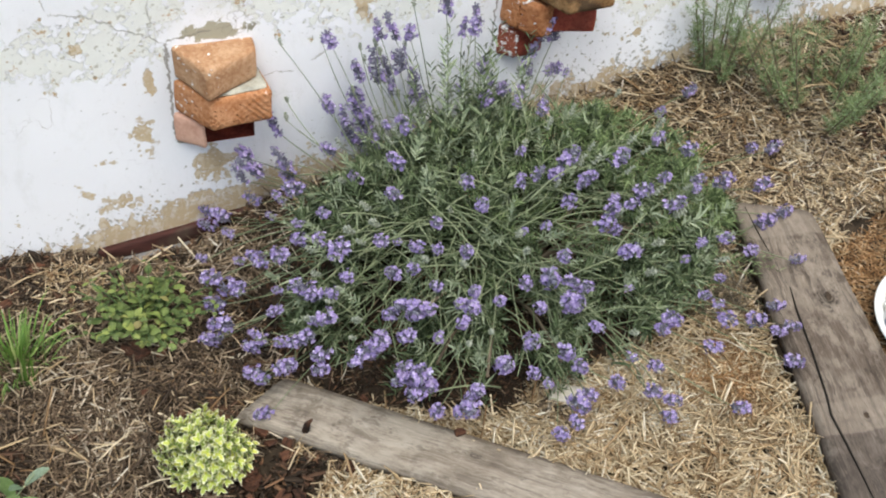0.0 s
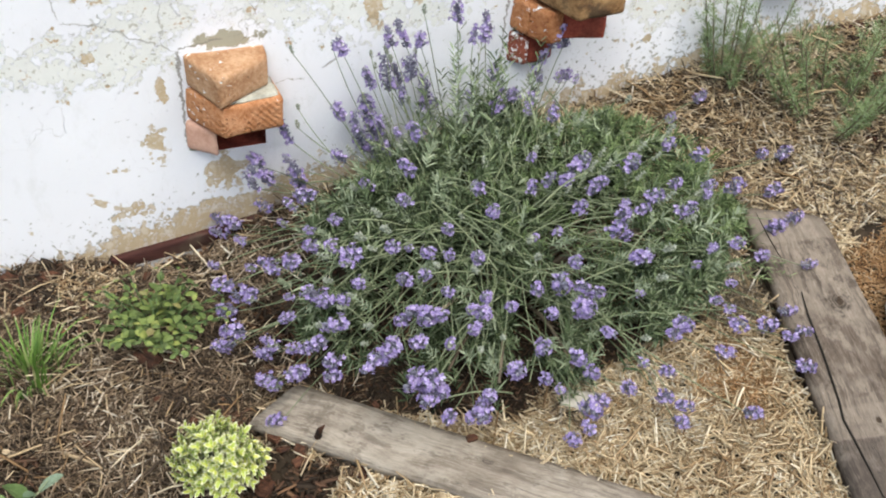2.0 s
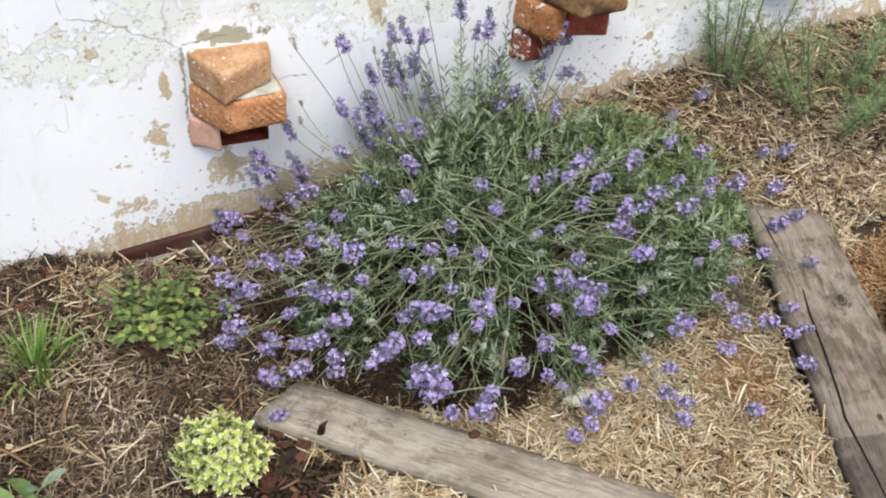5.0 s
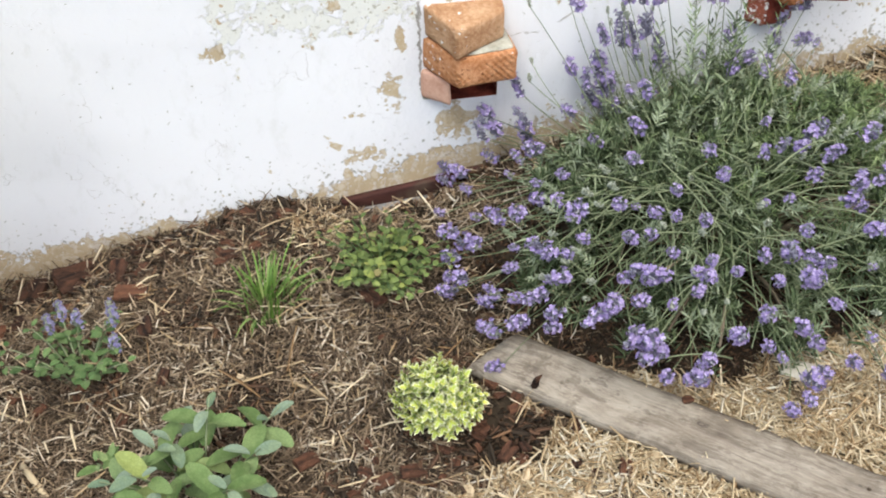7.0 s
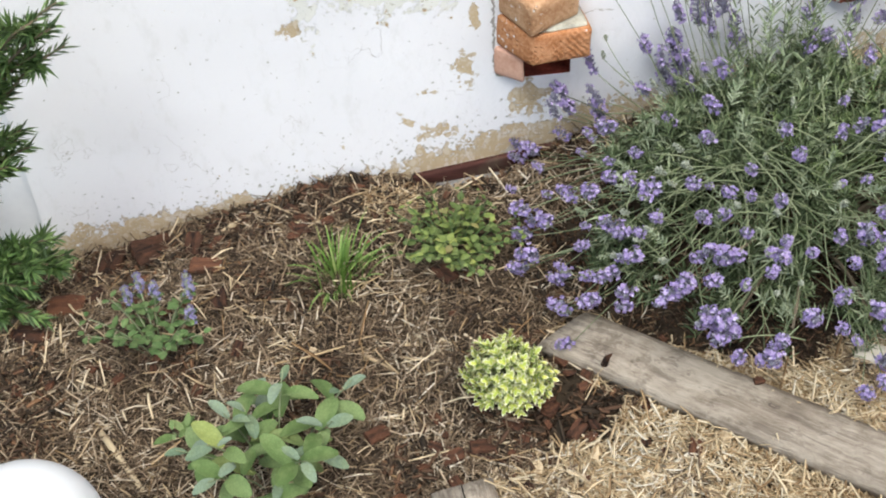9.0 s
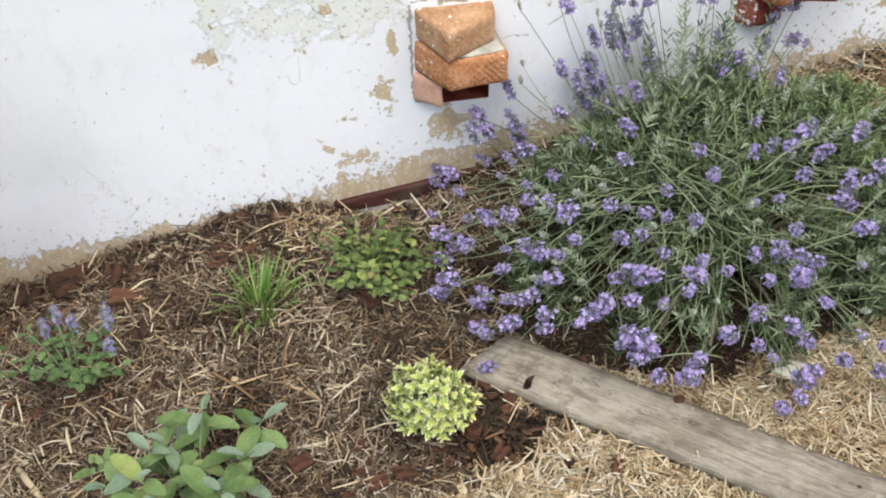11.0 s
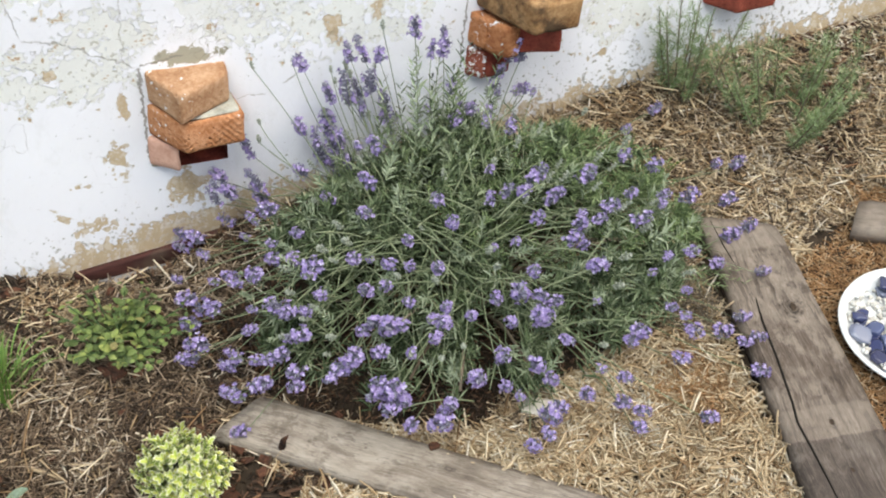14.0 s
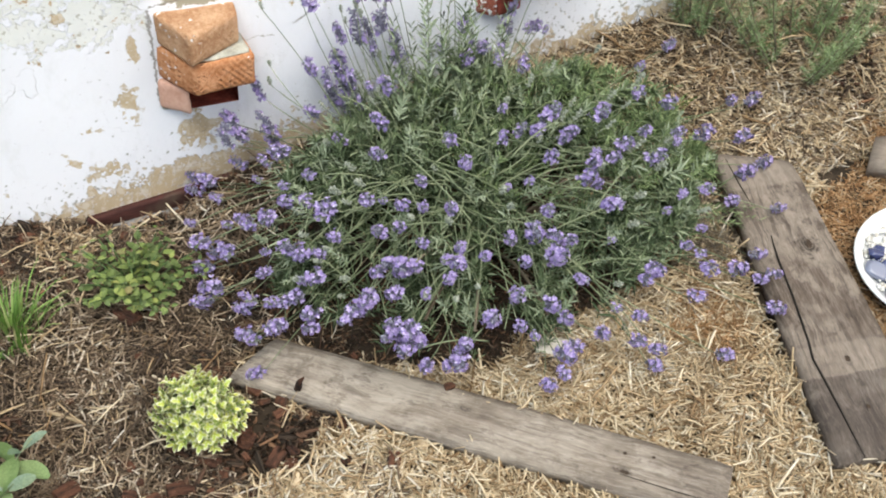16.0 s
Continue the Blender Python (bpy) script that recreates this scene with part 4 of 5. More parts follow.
def leafy_shoot(me, rnd, path, n, length, width, slot, spread=0.75, start=0.25, droop=0.15):
    """Narrow leaves in opposite pairs along a path, and a tuft at its end."""
    total = len(path) - 1
    for i in range(n):
        s = start + (1 - start) * (i + rnd.random() * 0.6) / n
        k = min(total - 1, int(s * total))
        p = path[k].lerp(path[k + 1], s * total - k)
        d = (path[k + 1] - path[k]).normalized()
        u = d.orthogonal().normalized()
        u = Matrix.Rotation(i * 2.4 + rnd.random(), 3, d) @ u
        out = (d * (1.0 - 0.5 * spread + 0.45 * s) + u * spread * (1.1 - 0.5 * s)).normalized()
        me.needle(p, out, length * rnd.uniform(0.65, 1.15) * (1.05 - 0.35 * s), width * rnd.uniform(0.8, 1.2), slot, droop * rnd.random(), rnd.uniform(-0.6, 0.6))


def lavender():
    rnd = random.Random(5)
    root = Vector((LAV.x, LAV.y, ground_z(*LAV)))
    ob = thing("lavender_bush", root, "spreading lavender bush in full violet flower against the wall", "lavender")

    # woody branches at the heart
    wood = Mesh()
    for i in range(34):
        a = rnd.random() * 6.28
        r = rnd.uniform(0.08, 0.24)
        end = Vector((math.cos(a) * r * 1.2, math.sin(a) * r, rnd.uniform(0.05, 0.13)))
        wood.tube(bezier(Vector((math.cos(a) * 0.02, math.sin(a) * 0.02, -0.01)), end * 0.45 + Vector((0, 0, 0.05)), end, 6),
                  [0.0045, 0.004, 0.0036, 0.003, 0.0027, 0.0023, 0.002], 5)
    part("branchwork", wood.data("branchwork", M_WOODY), ob, "grey-brown woody branchwork", kind="stuff")

    # leafy shoots all over the cushion: tufts of narrow leaves with dark gaps between them
    leaves, fresh, young = Mesh(), Mesh(), Mesh()
    made = 0
    while made < 1500:
        x, y = LAV.x + rnd.uniform(-0.40, 0.42), LAV.y + rnd.uniform(-0.32, 0.26)
        q = ((x - LAV.x) / (0.305 if x < LAV.x else 0.345)) ** 2 + ((y - LAV.y) / (0.205 if y < LAV.y else 0.26)) ** 2
        if q > 1.0 + 0.40 * noise.noise(Vector((x * 9, y * 9, 5))) or y > -0.025:
            continue
        lump = noise.noise(Vector((x * 12, y * 12, 2))) + 0.6 * noise.noise(Vector((x * 30, y * 30, 6)))
        if lump < -0.10 and rnd.random() < 0.93:
            continue
        front = smooth_step(-0.22, -0.40, y) * smooth_step(0.60, 0.45, x)
        if rnd.random() < 0.55 * front + 0.28 * smooth_step(0.30, 0.12, x):
            continue
        depth = rnd.uniform(0.40, 1.05)
        h = (dome(x, y) - 0.026) * depth * (1 - 0.32 * front) * (1 - 0.30 * smooth_step(-0.17, -0.04, y)) + 0.060 * lump * 0.7
        tip = Vector((x, y, ground_z(x, y) + max(0.02, h))) - root
        size = rnd.uniform(0.030, 0.065)
        a = rnd.random() * 6.28
        lean = Vector((tip.x * 0.9 + math.cos(a) * 0.36, tip.y * 0.9 + math.sin(a) * 0.36, rnd.uniform(0.14, 0.55))).normalized()
        foot = tip - lean * size
        path = bezier(foot, foot.lerp(tip, 0.5) + Vector((rnd.uniform(-0.008, 0.008), rnd.uniform(-0.008, 0.008), 0.003)), tip, 5)
        green = x > 0.34 and y > -0.36 and rnd.random() < 0.30 + 1.5 * (x - 0.36)
        me = fresh if green else (young if depth > 0.85 and rnd.random() < 0.16 else leaves)
        fine = 0.72 if green else 1.0
        leafy_shoot(me, rnd, path, rnd.randint(12, 20), rnd.uniform(0.018, 0.034) * fine, rnd.uniform(0.0021, 0.0036) * fine, 0, rnd.uniform(0.75, 1.25), rnd.uniform(0.1, 0.5), 0.25)
        # a star of leaves at the shoot's end
        grow = (path[-1] - path[-2]).normalized()
        u = grow.orthogonal().normalized()
        for k in range(rnd.randint(5, 8)):
            out = (Matrix.Rotation(k * 2.4 + rnd.random(), 3, grow) @ u) * rnd.uniform(0.5, 1.1) + grow * rnd.uniform(0.4, 1.0)
            me.needle(tip - grow * rnd.uniform(0, 0.008), out.normalized(), rnd.uniform(0.016, 0.032) * fine, rnd.uniform(0.0022, 0.0036) * fine, 0, rnd.uniform(0.0, 0.25), rnd.uniform(-0.5, 0.5))
        made += 1
    # low thin shoots trailing out beyond the cushion's edge on the side of the plank
    for i in range(46):
        x, y = rnd.uniform(0.62, 0.80), rnd.uniform(-0.42, -0.10)
        tip = Vector((x, y, ground_z(x, y) + rnd.uniform(0.02, 0.07) * smooth_step(0.86, 0.66, x) + 0.008)) - root
        foot = Vector((tip.x * 0.72, tip.y * 0.75, 0.05))
        leafy_shoot(fresh, rnd, bezier(foot, foot.lerp(tip, 0.6) + Vector((0, 0, 0.02)), tip, 5), rnd.randint(12, 20), rnd.uniform(0.012, 0.022), 0.0018, 0, 1.0, 0.4, 0.1)
    # pale young tufts at the tips
    for i in range(90):
        a, r = rnd.random() * 6.28, rnd.random() ** 0.5
        x, y = LAV.x + math.cos(a) * r * 0.33, min(-0.04, LAV.y + math.sin(a) * r * 0.24)
        tip = Vector((x, y, ground_z(x, y) + dome(x, y) + rnd.uniform(-0.03, 0.010))) - root
        aim = Vector((tip.x * 0.9 + rnd.uniform(-0.25, 0.25), tip.y * 0.9 + rnd.uniform(-0.25, 0.25), rnd.uniform(0.2, 0.5))).normalized()
        foot = tip - aim * rnd.uniform(0.025, 0.045)
        leafy_shoot(young, rnd, bezier(foot, foot.lerp(tip, 0.5), tip, 4), rnd.randint(14, 24), rnd.uniform(0.010, 0.020), 0.0024, 0, 0.95, 0.05, 0.1)
    # taller shoots at the back, reaching up the wall
    for i in range(32):
        x, y = rnd.gauss(0.415, 0.048), rnd.uniform(-0.16, -0.05)
        h = rnd.uniform(0.15, 0.30) * (1 - min(1, abs(x - 0.40) / 0.24) * 0.6)
        if i < 8:
            x, h = rnd.uniform(0.345, 0.43), rnd.uniform(0.22, 0.315)
        tip = Vector((x + rnd.uniform(-0.02, 0.03), min(-0.02, y + rnd.uniform(0, 0.03)), ground_z(x, y) + h)) - root
        foot = Vector((tip.x * 0.7, tip.y * 0.75, 0.04))
        leafy_shoot(young if i % 5 < 2 else leaves, rnd, bezier(foot, Vector((tip.x * 0.9, tip.y * 0.9, tip.z * 0.5)), tip, 6), 26, rnd.uniform(0.022, 0.040), 0.0031, 0, 1.15, 0.35)
    part("foliage", young.data("foliage", M_LAV_TIP), ob, "pale grey-green young tips", kind="stuff")
    part("foliage", leaves.data("foliage", M_LAV_LEAF), ob, "narrow grey-green leaves", kind="stuff")
    part("foliage", fresh.data("foliage", M_LAV_GREEN), ob, "fresh green leaves", kind="stuff")

    def stalk(tip, aim, head, size, label, bow=0.045):
        k = rnd.uniform(0.30, 0.62)
        fx, fy = tip.x * k - 0.02 + rnd.uniform(-0.05, 0.05), tip.y * k + 0.02 + rnd.uniform(-0.05, 0.05)
        foot = Vector((fx, fy, ground_z(LAV.x + fx, LAV.y + fy) - root.z + dome(LAV.x + fx, LAV.y + fy) * rnd.uniform(0.45, 0.84)))
        if bow < 0.02:
            foot = Vector((tip.x * 0.45 + rnd.uniform(-0.03, 0.03), tip.y * rnd.uniform(0.55, 0.75), 0.05))
        end = tip - aim * 0.012 * size
        mid = (end - aim * (end - foot).length * 0.40).lerp(foot.lerp(end, 0.5), 0.45) + Vector((rnd.uniform(-bow, bow), rnd.uniform(-bow, bow), rnd.uniform(0.004, 0.034)))
        me = Mesh()
        me.tube(bezier(foot, mid, end, 8), [0.0011 - 0.00006 * i for i in range(9)], 4)
        st = part("flower_stem", me.data("flower_stem", M_STEM), ob)
        turn = aim.to_track_quat('Z', 'Y').to_matrix().to_4x4() @ Matrix.Rotation(rnd.random() * 6.28, 4, 'Z')
        part("flower_head", head, st, label, Matrix.Translation(end) @ turn @ Matrix.Scale(size, 4))

    for rows in (HEADS_LEFT, HEADS_MIDDLE, HEADS_RIGHT, HEADS_FRONT_LEFT, HEADS_FRONT):
        for x, y, size in rows:
            size = min(size, 1.35)
            tip = Vector((x, y, ground_z(x, y) + dome(x, y) + 0.004)) - root
            aim = Vector((tip.x * 1.6 + rnd.uniform(-0.06, 0.06), tip.y * 1.6 + rnd.uniform(-0.06, 0.06), 0.20 + rnd.uniform(-0.08, 0.12))).normalized()
            stalk(tip, aim, rnd.choice(HEAD_OPEN if rnd.random() < 0.72 else HEAD_HALF), size * 0.88, "violet flower head in full bloom")
            if size > 1.25:
                for _ in range(2):
                    off = Vector((rnd.uniform(-0.026, 0.026), rnd.uniform(-0.026, 0.026), rnd.uniform(-0.012, 0.006)))
                    stalk(tip + off, (aim + off * 12).normalized(), rnd.choice(HEAD_HALF), size * 0.62, "violet flower head")
    for x, z, size in SPIKES_AT_WALL:
        y = -0.05 if z > 0.24 else -0.03
        tip = Vector((x, y, z)) - root
        aim = Vector((tip.x * 0.8 + rnd.uniform(-0.05, 0.05), rnd.uniform(-0.08, 0.02), 0.35)).normalized()
        stalk(tip, aim, rnd.choice(HEAD_BUD if rnd.random() < 0.5 else HEAD_HALF), size * 1.0, "dusky purple flower spike", 0.015)
    # companions of the spikes at the wall
    for x, z, size in SPIKES_AT_WALL:
        for _ in range(1 if rnd.random() < 0.75 else 0):
            px, pz = x + rnd.uniform(-0.028, 0.022), z + rnd.uniform(-0.035, 0.012)
            tip = Vector((px, rnd.uniform(-0.075, -0.035), pz)) - root
            aim = Vector((tip.x * 0.7 + rnd.uniform(-0.06, 0.06), rnd.uniform(-0.12, 0.02), 0.35)).normalized()
            stalk(tip, aim, rnd.choice(HEAD_BUD), rnd.uniform(0.7, 1.0), "dusky purple flower spike", 0.015)
    # smaller and fading heads between the large ones, more of them on the side of the hay
    for i in range(66):
        a, r = rnd.random() * 6.28, rnd.random() ** 0.45
        x, y = LAV.x + math.cos(a) * r * 0.37, LAV.y + math.sin(a) * r * 0.27
        if i < 26:
            x, y = rnd.uniform(0.0, 0.17), rnd.uniform(-0.38, -0.05)
        tip = Vector((x, min(-0.03, y), ground_z(x, y) + dome(x, y) + rnd.uniform(-0.012, 0.01))) - root
        aim = Vector((tip.x * 1.4 + rnd.uniform(-0.1, 0.1), tip.y * 1.4 + rnd.uniform(-0.1, 0.1), 0.22)).normalized()
        stalk(tip, aim, rnd.choice(HEAD_OPEN if rnd.random() < 0.5 else HEAD_PALE), rnd.uniform(0.5, 0.85), "small violet flower head")
    # faded heads here and there
    for _ in range(60):
        a, r = rnd.random() * 6.28, rnd.random() ** 0.5
        x, y = LAV.x + math.cos(a) * r * 0.34, LAV.y + math.sin(a) * r * 0.26
        tip = Vector((x, min(-0.03, y), ground_z(x, y) + dome(x, y))) - root
        aim = Vector((tip.x * 1.3, tip.y * 1.3, 0.25)).normalized()
        stalk(tip, aim, rnd.choice(HEAD_FADED), rnd.uniform(0.7, 1.05), "faded grey-green flower head")
    # old bare stalks arching over the cushion
    for _ in range(52):
        a, r = rnd.random() * 6.28, rnd.uniform(0.25, 1.0)
        x, y = LAV.x + math.cos(a) * r * 0.34, LAV.y + math.sin(a) * r * 0.26
        tip = Vector((x, min(-0.03, y), ground_z(x, y) + dome(x, y) * rnd.uniform(0.85, 1.12))) - root
        b = a + rnd.uniform(-1.2, 1.2)
        foot = tip - Vector((math.cos(b), math.sin(b), rnd.uniform(0.1, 0.7))) * rnd.uniform(0.06, 0.13)
        me = Mesh()
        me.tube(bezier(foot, foot.lerp(tip, 0.5) + Vector((0, 0, rnd.uniform(0.008, 0.025))), tip, 6), [0.0012, 0.0012, 0.0011, 0.0011, 0.001, 0.001, 0.0008], 4)
        part("bare_stem", me.data("bare_stem", M_STEM), ob)
    # thin bare stems against the wall
    for _ in range(14):
        x = rnd.uniform(0.14, 0.34)
        tip = Vector((x, rnd.uniform(-0.07, -0.03), ground_z(x, -0.05) + rnd.uniform(0.13, 0.30))) - root
        aim = Vector((tip.x * 0.4, 0, 0.5)).normalized()
        stalk(tip, aim, rnd.choice(HEAD_FADED), rnd.uniform(0.55, 0.8), "thin green flower bud", 0.015)


lavender()


# ---- other plants ----
def plume_shrub(place, label, plumes, height, spread, seed, leanest=0.02):
    """Upright wands set all round with short hair-fine leaves in soft whorls."""
    rnd = random.Random(seed)
    x, y = place
    root = Vector((x, y, ground_z(x, y)))
    ob = thing("southernwood_shrub", root, label, "shrub")
    for i in range(plumes):
        a = rnd.random() * 6.28
        r = spread * rnd.random() ** 0.55
        h = height * rnd.uniform(0.55, 1.0) * (1 - 0.30 * r / spread)
        foot = Vector((math.cos(a) * r * 0.35, math.sin(a) * r * 0.35, -0.008))
        tip = Vector((math.cos(a) * r, min(math.sin(a) * r, -leanest - y), h))
        path = bezier(foot, Vector((tip.x * 0.75, tip.y * 0.75, h * 0.5)), tip, 10)
        me = Mesh()
        me.tube(path, [0.0018 - 0.00012 * k for k in range(11)], 4)
        st = part("stem", me.data("stem", M_WOODY), ob)
        me = Mesh()
        leafy_shoot(me, rnd, path, 70, 0.016, 0.0014, 0, 1.0, 0.12, 0.05)
        for k in range(10):
            s = 0.22 + 0.74 * k / 10
            p = path[int(s * 10)]
            t = rnd.random() * 6.28
            q = p + Vector((math.cos(t) * 0.018, math.sin(t) * 0.018, rnd.uniform(0.012, 0.032)))
            leafy_shoot(me, rnd, bezier(p, p.lerp(q, 0.5), q, 3), 18, 0.0125, 0.0015, 0, 1.0, 0.05, 0.05)
        part("leaves", me.data("leaves", M_SHRUB), st)
    return ob


plume_shrub((1.005, -0.132), "feathery soft green herb shrub in the mulch", 21, 0.235, 0.175, 11)
plume_shrub((0.861, -0.050), "slender feathery green herb shoots by the wall", 9, 0.25, 0.075, 12)


def rosemary():
    """Arching branches with dense glossy needles."""
    rnd = random.Random(8)
    root = Vector((-0.813, -0.15, ground_z(-0.813, -0.15)))
    ob = thing("rosemary_bush", root, "dark green rosemary bush with arching needle-leaved branches", "rosemary")
    for i in range(46):
        if i < 18:
            tip = Vector((rnd.uniform(0.05, 0.175), rnd.uniform(-0.06, 0.06), rnd.uniform(0.05, 0.15)))
        elif i < 24:
            tip = Vector((rnd.uniform(0.135, 0.195), rnd.uniform(-0.05, 0.03), rnd.uniform(0.30, 0.35)))
        elif i < 36:
            tip = Vector((rnd.uniform(0.15, 0.275), rnd.uniform(-0.05, 0.05), rnd.uniform(0.45, 0.53)))
        else:
            a = rnd.uniform(1.6, 4.7)
            tip = Vector((math.cos(a) * 0.2, math.sin(a) * 0.10, rnd.uniform(0.05, 0.45)))
        foot = Vector((rnd.uniform(-0.02, 0.02), rnd.uniform(-0.02, 0.02), -0.01))
        mid = Vector((tip.x * 0.35, tip.y * 0.35, tip.z * 0.75 + 0.05))
        path = bezier(foot, mid, tip, 10)
        me = Mesh()
        me.tube(path, [0.0045 - 0.0003 * k for k in range(11)], 5)
        st = part("branch", me.data("branch", M_WOODY), ob)
        me = Mesh()
        leafy_shoot(me, rnd, path, 70, 0.034, 0.0043, 0, 0.95, 0.5, 0.05)
        for _ in range(3):
            p = path[rnd.randint(6, 9)]
            q = p + Vector((rnd.uniform(-0.02, 0.025), rnd.uniform(-0.035, 0.03), rnd.uniform(-0.01, 0.035)))
            leafy_shoot(me, rnd, bezier(p, p.lerp(q, 0.5), q, 4), 30, 0.034, 0.0043, 0, 0.95, 0.15, 0.05)
        part("leaves", me.data("leaves", M_ROSEMARY), st)


rosemary()


def broad_herb(name, place, label, category, stems, height, spread, leaf, mats, seed, pairs=4, flat=0.5, tuft=True, flowers=0, curl=0.25, rim=None, wide=0.5, stem_mat=M_STEM):
    """Stems with opposite pairs of broad leaves."""
    rnd = random.Random(seed)
    x, y = place
    root = Vector((x, y, ground_z(x, y)))
    ob = thing(name, root, label, category)
    for i in range(stems):
        a = 6.28 * (i + rnd.uniform(-0.3, 0.3)) / stems
        r = spread * rnd.uniform(0.25, 1.0)
        foot = Vector((math.cos(a) * r * 0.2, math.sin(a) * r * 0.2, -0.006))
        tip = Vector((math.cos(a) * r, math.sin(a) * r, height * rnd.uniform(0.55, 1.0)))
        path = bezier(foot, Vector((tip.x * 0.45, tip.y * 0.45, tip.z * 0.6)), tip, 8)
        me = Mesh()
        me.tube(path, [0.0016 - 0.0001 * k for k in range(9)], 5)
        st = part("stem", me.data("stem", stem_mat), ob)
        for k in range(pairs):
            s = 0.3 + 0.7 * (k + 1) / pairs
            p = path[min(8, int(s * 8))]
            grow = (path[min(8, int(s * 8))] - path[max(0, int(s * 8) - 1)]).normalized()
            for side in (0, 1):
                t = a + k * 1.57 + side * math.pi + rnd.uniform(-0.4, 0.4)
                out = Vector((math.cos(t), math.sin(t), rnd.uniform(-0.25, flat)))
                out = (out + grow * 0.35).normalized()
                young = k == pairs - 1
                size = leaf * rnd.uniform(0.7, 1.15) * (0.66 if young else 1.0)
                lf = Mesh()
                lf.leaf(Vector((0, 0, 0)), out, Vector((rnd.uniform(-0.3, 0.3), rnd.uniform(-0.3, 0.3), 1)) + grow * 0.3, size, size * wide, 0, curl * rnd.uniform(0.3, 1.3), 0.4 if wide == 0.52 else 0.2, rim, 6 if wide == 0.52 else 5, wide == 0.52)
                part("leaf", lf.data("leaf", [mats[1] if young and len(mats) > 1 and rim is None else mats[0]] + list(mats[1:])), st, "", Matrix.Translation(p + out * 0.004))
        if i < flowers:
            part("flower_spike", rnd.choice(HEAD_MINT), st, "pale violet flower spike", Matrix.Translation(tip - Vector((0, 0, 0.008))) @ Matrix.Scale(0.85, 4))
    return ob


broad_herb("sage_plant", (-0.366, -0.497), "young sage plant with felted grey-green leaves", "sage", 12, 0.145, 0.125, 0.044, (M_SAGE, M_SAGE_BACK), 3, 3, 0.6, curl=0.4, wide=0.52)
broad_herb("sage_seedling", (-0.481, -0.424), "small sage seedling in the hay", "sage", 2, 0.035, 0.02, 0.026, (M_SAGE,), 4, 2, 0.4)
broad_herb("lemon_balm", (-0.087, -0.188), "low lemon balm with small toothed green leaves", "herb", 36, 0.064, 0.100, 0.0150, (M_BALM,), 6, 4, 0.6, True, 0, wide=0.72, stem_mat=M_CATMINT)
broad_herb("catmint_plant", (-0.518, -0.265), "small catmint with pale violet flower spikes", "catmint", 14, 0.090, 0.100, 0.0165, (M_CATMINT,), 9, 4, 0.4, True, 6, wide=0.75)


def golden_thyme():
    rnd = random.Random(14)
    x, y = -0.055, -0.450
    root = Vector((x, y, ground_z(x, y)))
    ob = thing("golden_thyme", root, "round variegated golden thyme with cream-edged lime leaves", "thyme")
    for i in range(95):
        z = 1 - 1.25 * (i + 0.5) / 95
        a = i * 2.39996
        r = math.sqrt(max(0, 1 - z * z))
        n = Vector((math.cos(a) * r, math.sin(a) * r, z))
        bump = 0.9 + 0.26 * noise.noise(n * 2.9 + Vector((3, 1, 0))) + rnd.uniform(-0.10, 0.13)
        tip = Vector((n.x * 0.053, n.y * 0.053, 0.050 + n.z * 0.047)) * bump
        foot = Vector((tip.x * 0.15, tip.y * 0.15, 0.004))
        path = bezier(foot, Vector((tip.x * 0.4, tip.y * 0.4, tip.z * 0.7)), tip, 4)
        me = Mesh()
        me.tube(path, 0.0008, 3)
        st = part("stem", me.data("stem", M_STEM), ob)
        lv = Mesh()
        grow = (tip - path[3]).normalized().lerp(n, 0.5).normalized()
        u = grow.orthogonal().normalized()
        for k in range(15):
            t = Matrix.Rotation(k * 1.9 + rnd.random() * 0.5, 3, grow) @ u
            back = 0.0045 * (k // 3)
            out = (t * rnd.uniform(0.7, 1.1) + grow * (1.15 - 0.25 * (k // 3))).normalized()
            lv.leaf(tip - grow * back, out, grow, rnd.uniform(0.0085, 0.0130), rnd.uniform(0.0050, 0.0068), 0, 0.20, 0.25, 1, 4)
        part("leaves", lv.data("leaves", [M_THYME, M_THYME_RIM]), st)


golden_thyme()


def grass_tuft(place, label, blades, length, seed, spread=0.03):
    rnd = random.Random(seed)
    x, y = place
    ob = thing("grass_tuft", (x, y, ground_z(x, y)), label, "grass")
    for i in range(blades):
        a = rnd.random() * 6.28
        r = spread * rnd.random()
        p = Vector((math.cos(a) * r, math.sin(a) * r, -0.004))
        n = length * rnd.uniform(0.55, 1.1)
        lean = rnd.uniform(0.05, 0.80) ** 1.2
        tip = p + Vector((math.cos(a) * n * lean, math.sin(a) * n * lean, n * (1 - 0.55 * lean * lean) * rnd.uniform(0.5, 0.9)))
        path = bezier(p, p.lerp(tip, 0.4) + Vector((0, 0, n * 0.35)), tip, 5)
        side = Vector((-math.sin(a), math.cos(a), 0))
        me = Mesh()
        w = rnd.uniform(0.0020, 0.0044)
        rows = []
        for k, q in enumerate(path):
            h = w / 2 * (1.0, 1.1, 1.0, 0.8, 0.5, 0.08)[k]
            rows.append([q - side * h, q - Vector((0, 0, h * 0.5)), q + side * h])
        me.quad_strip(rows)
        part("blade", me.data("blade", M_GRASS), ob)


grass_tuft((-0.260, -0.202), "tuft of bright green grass in the hay", 85, 0.105, 21, 0.040)
grass_tuft((0.744, -0.154), "sparse green grass beside the lavender", 34, 0.07, 22, 0.035)


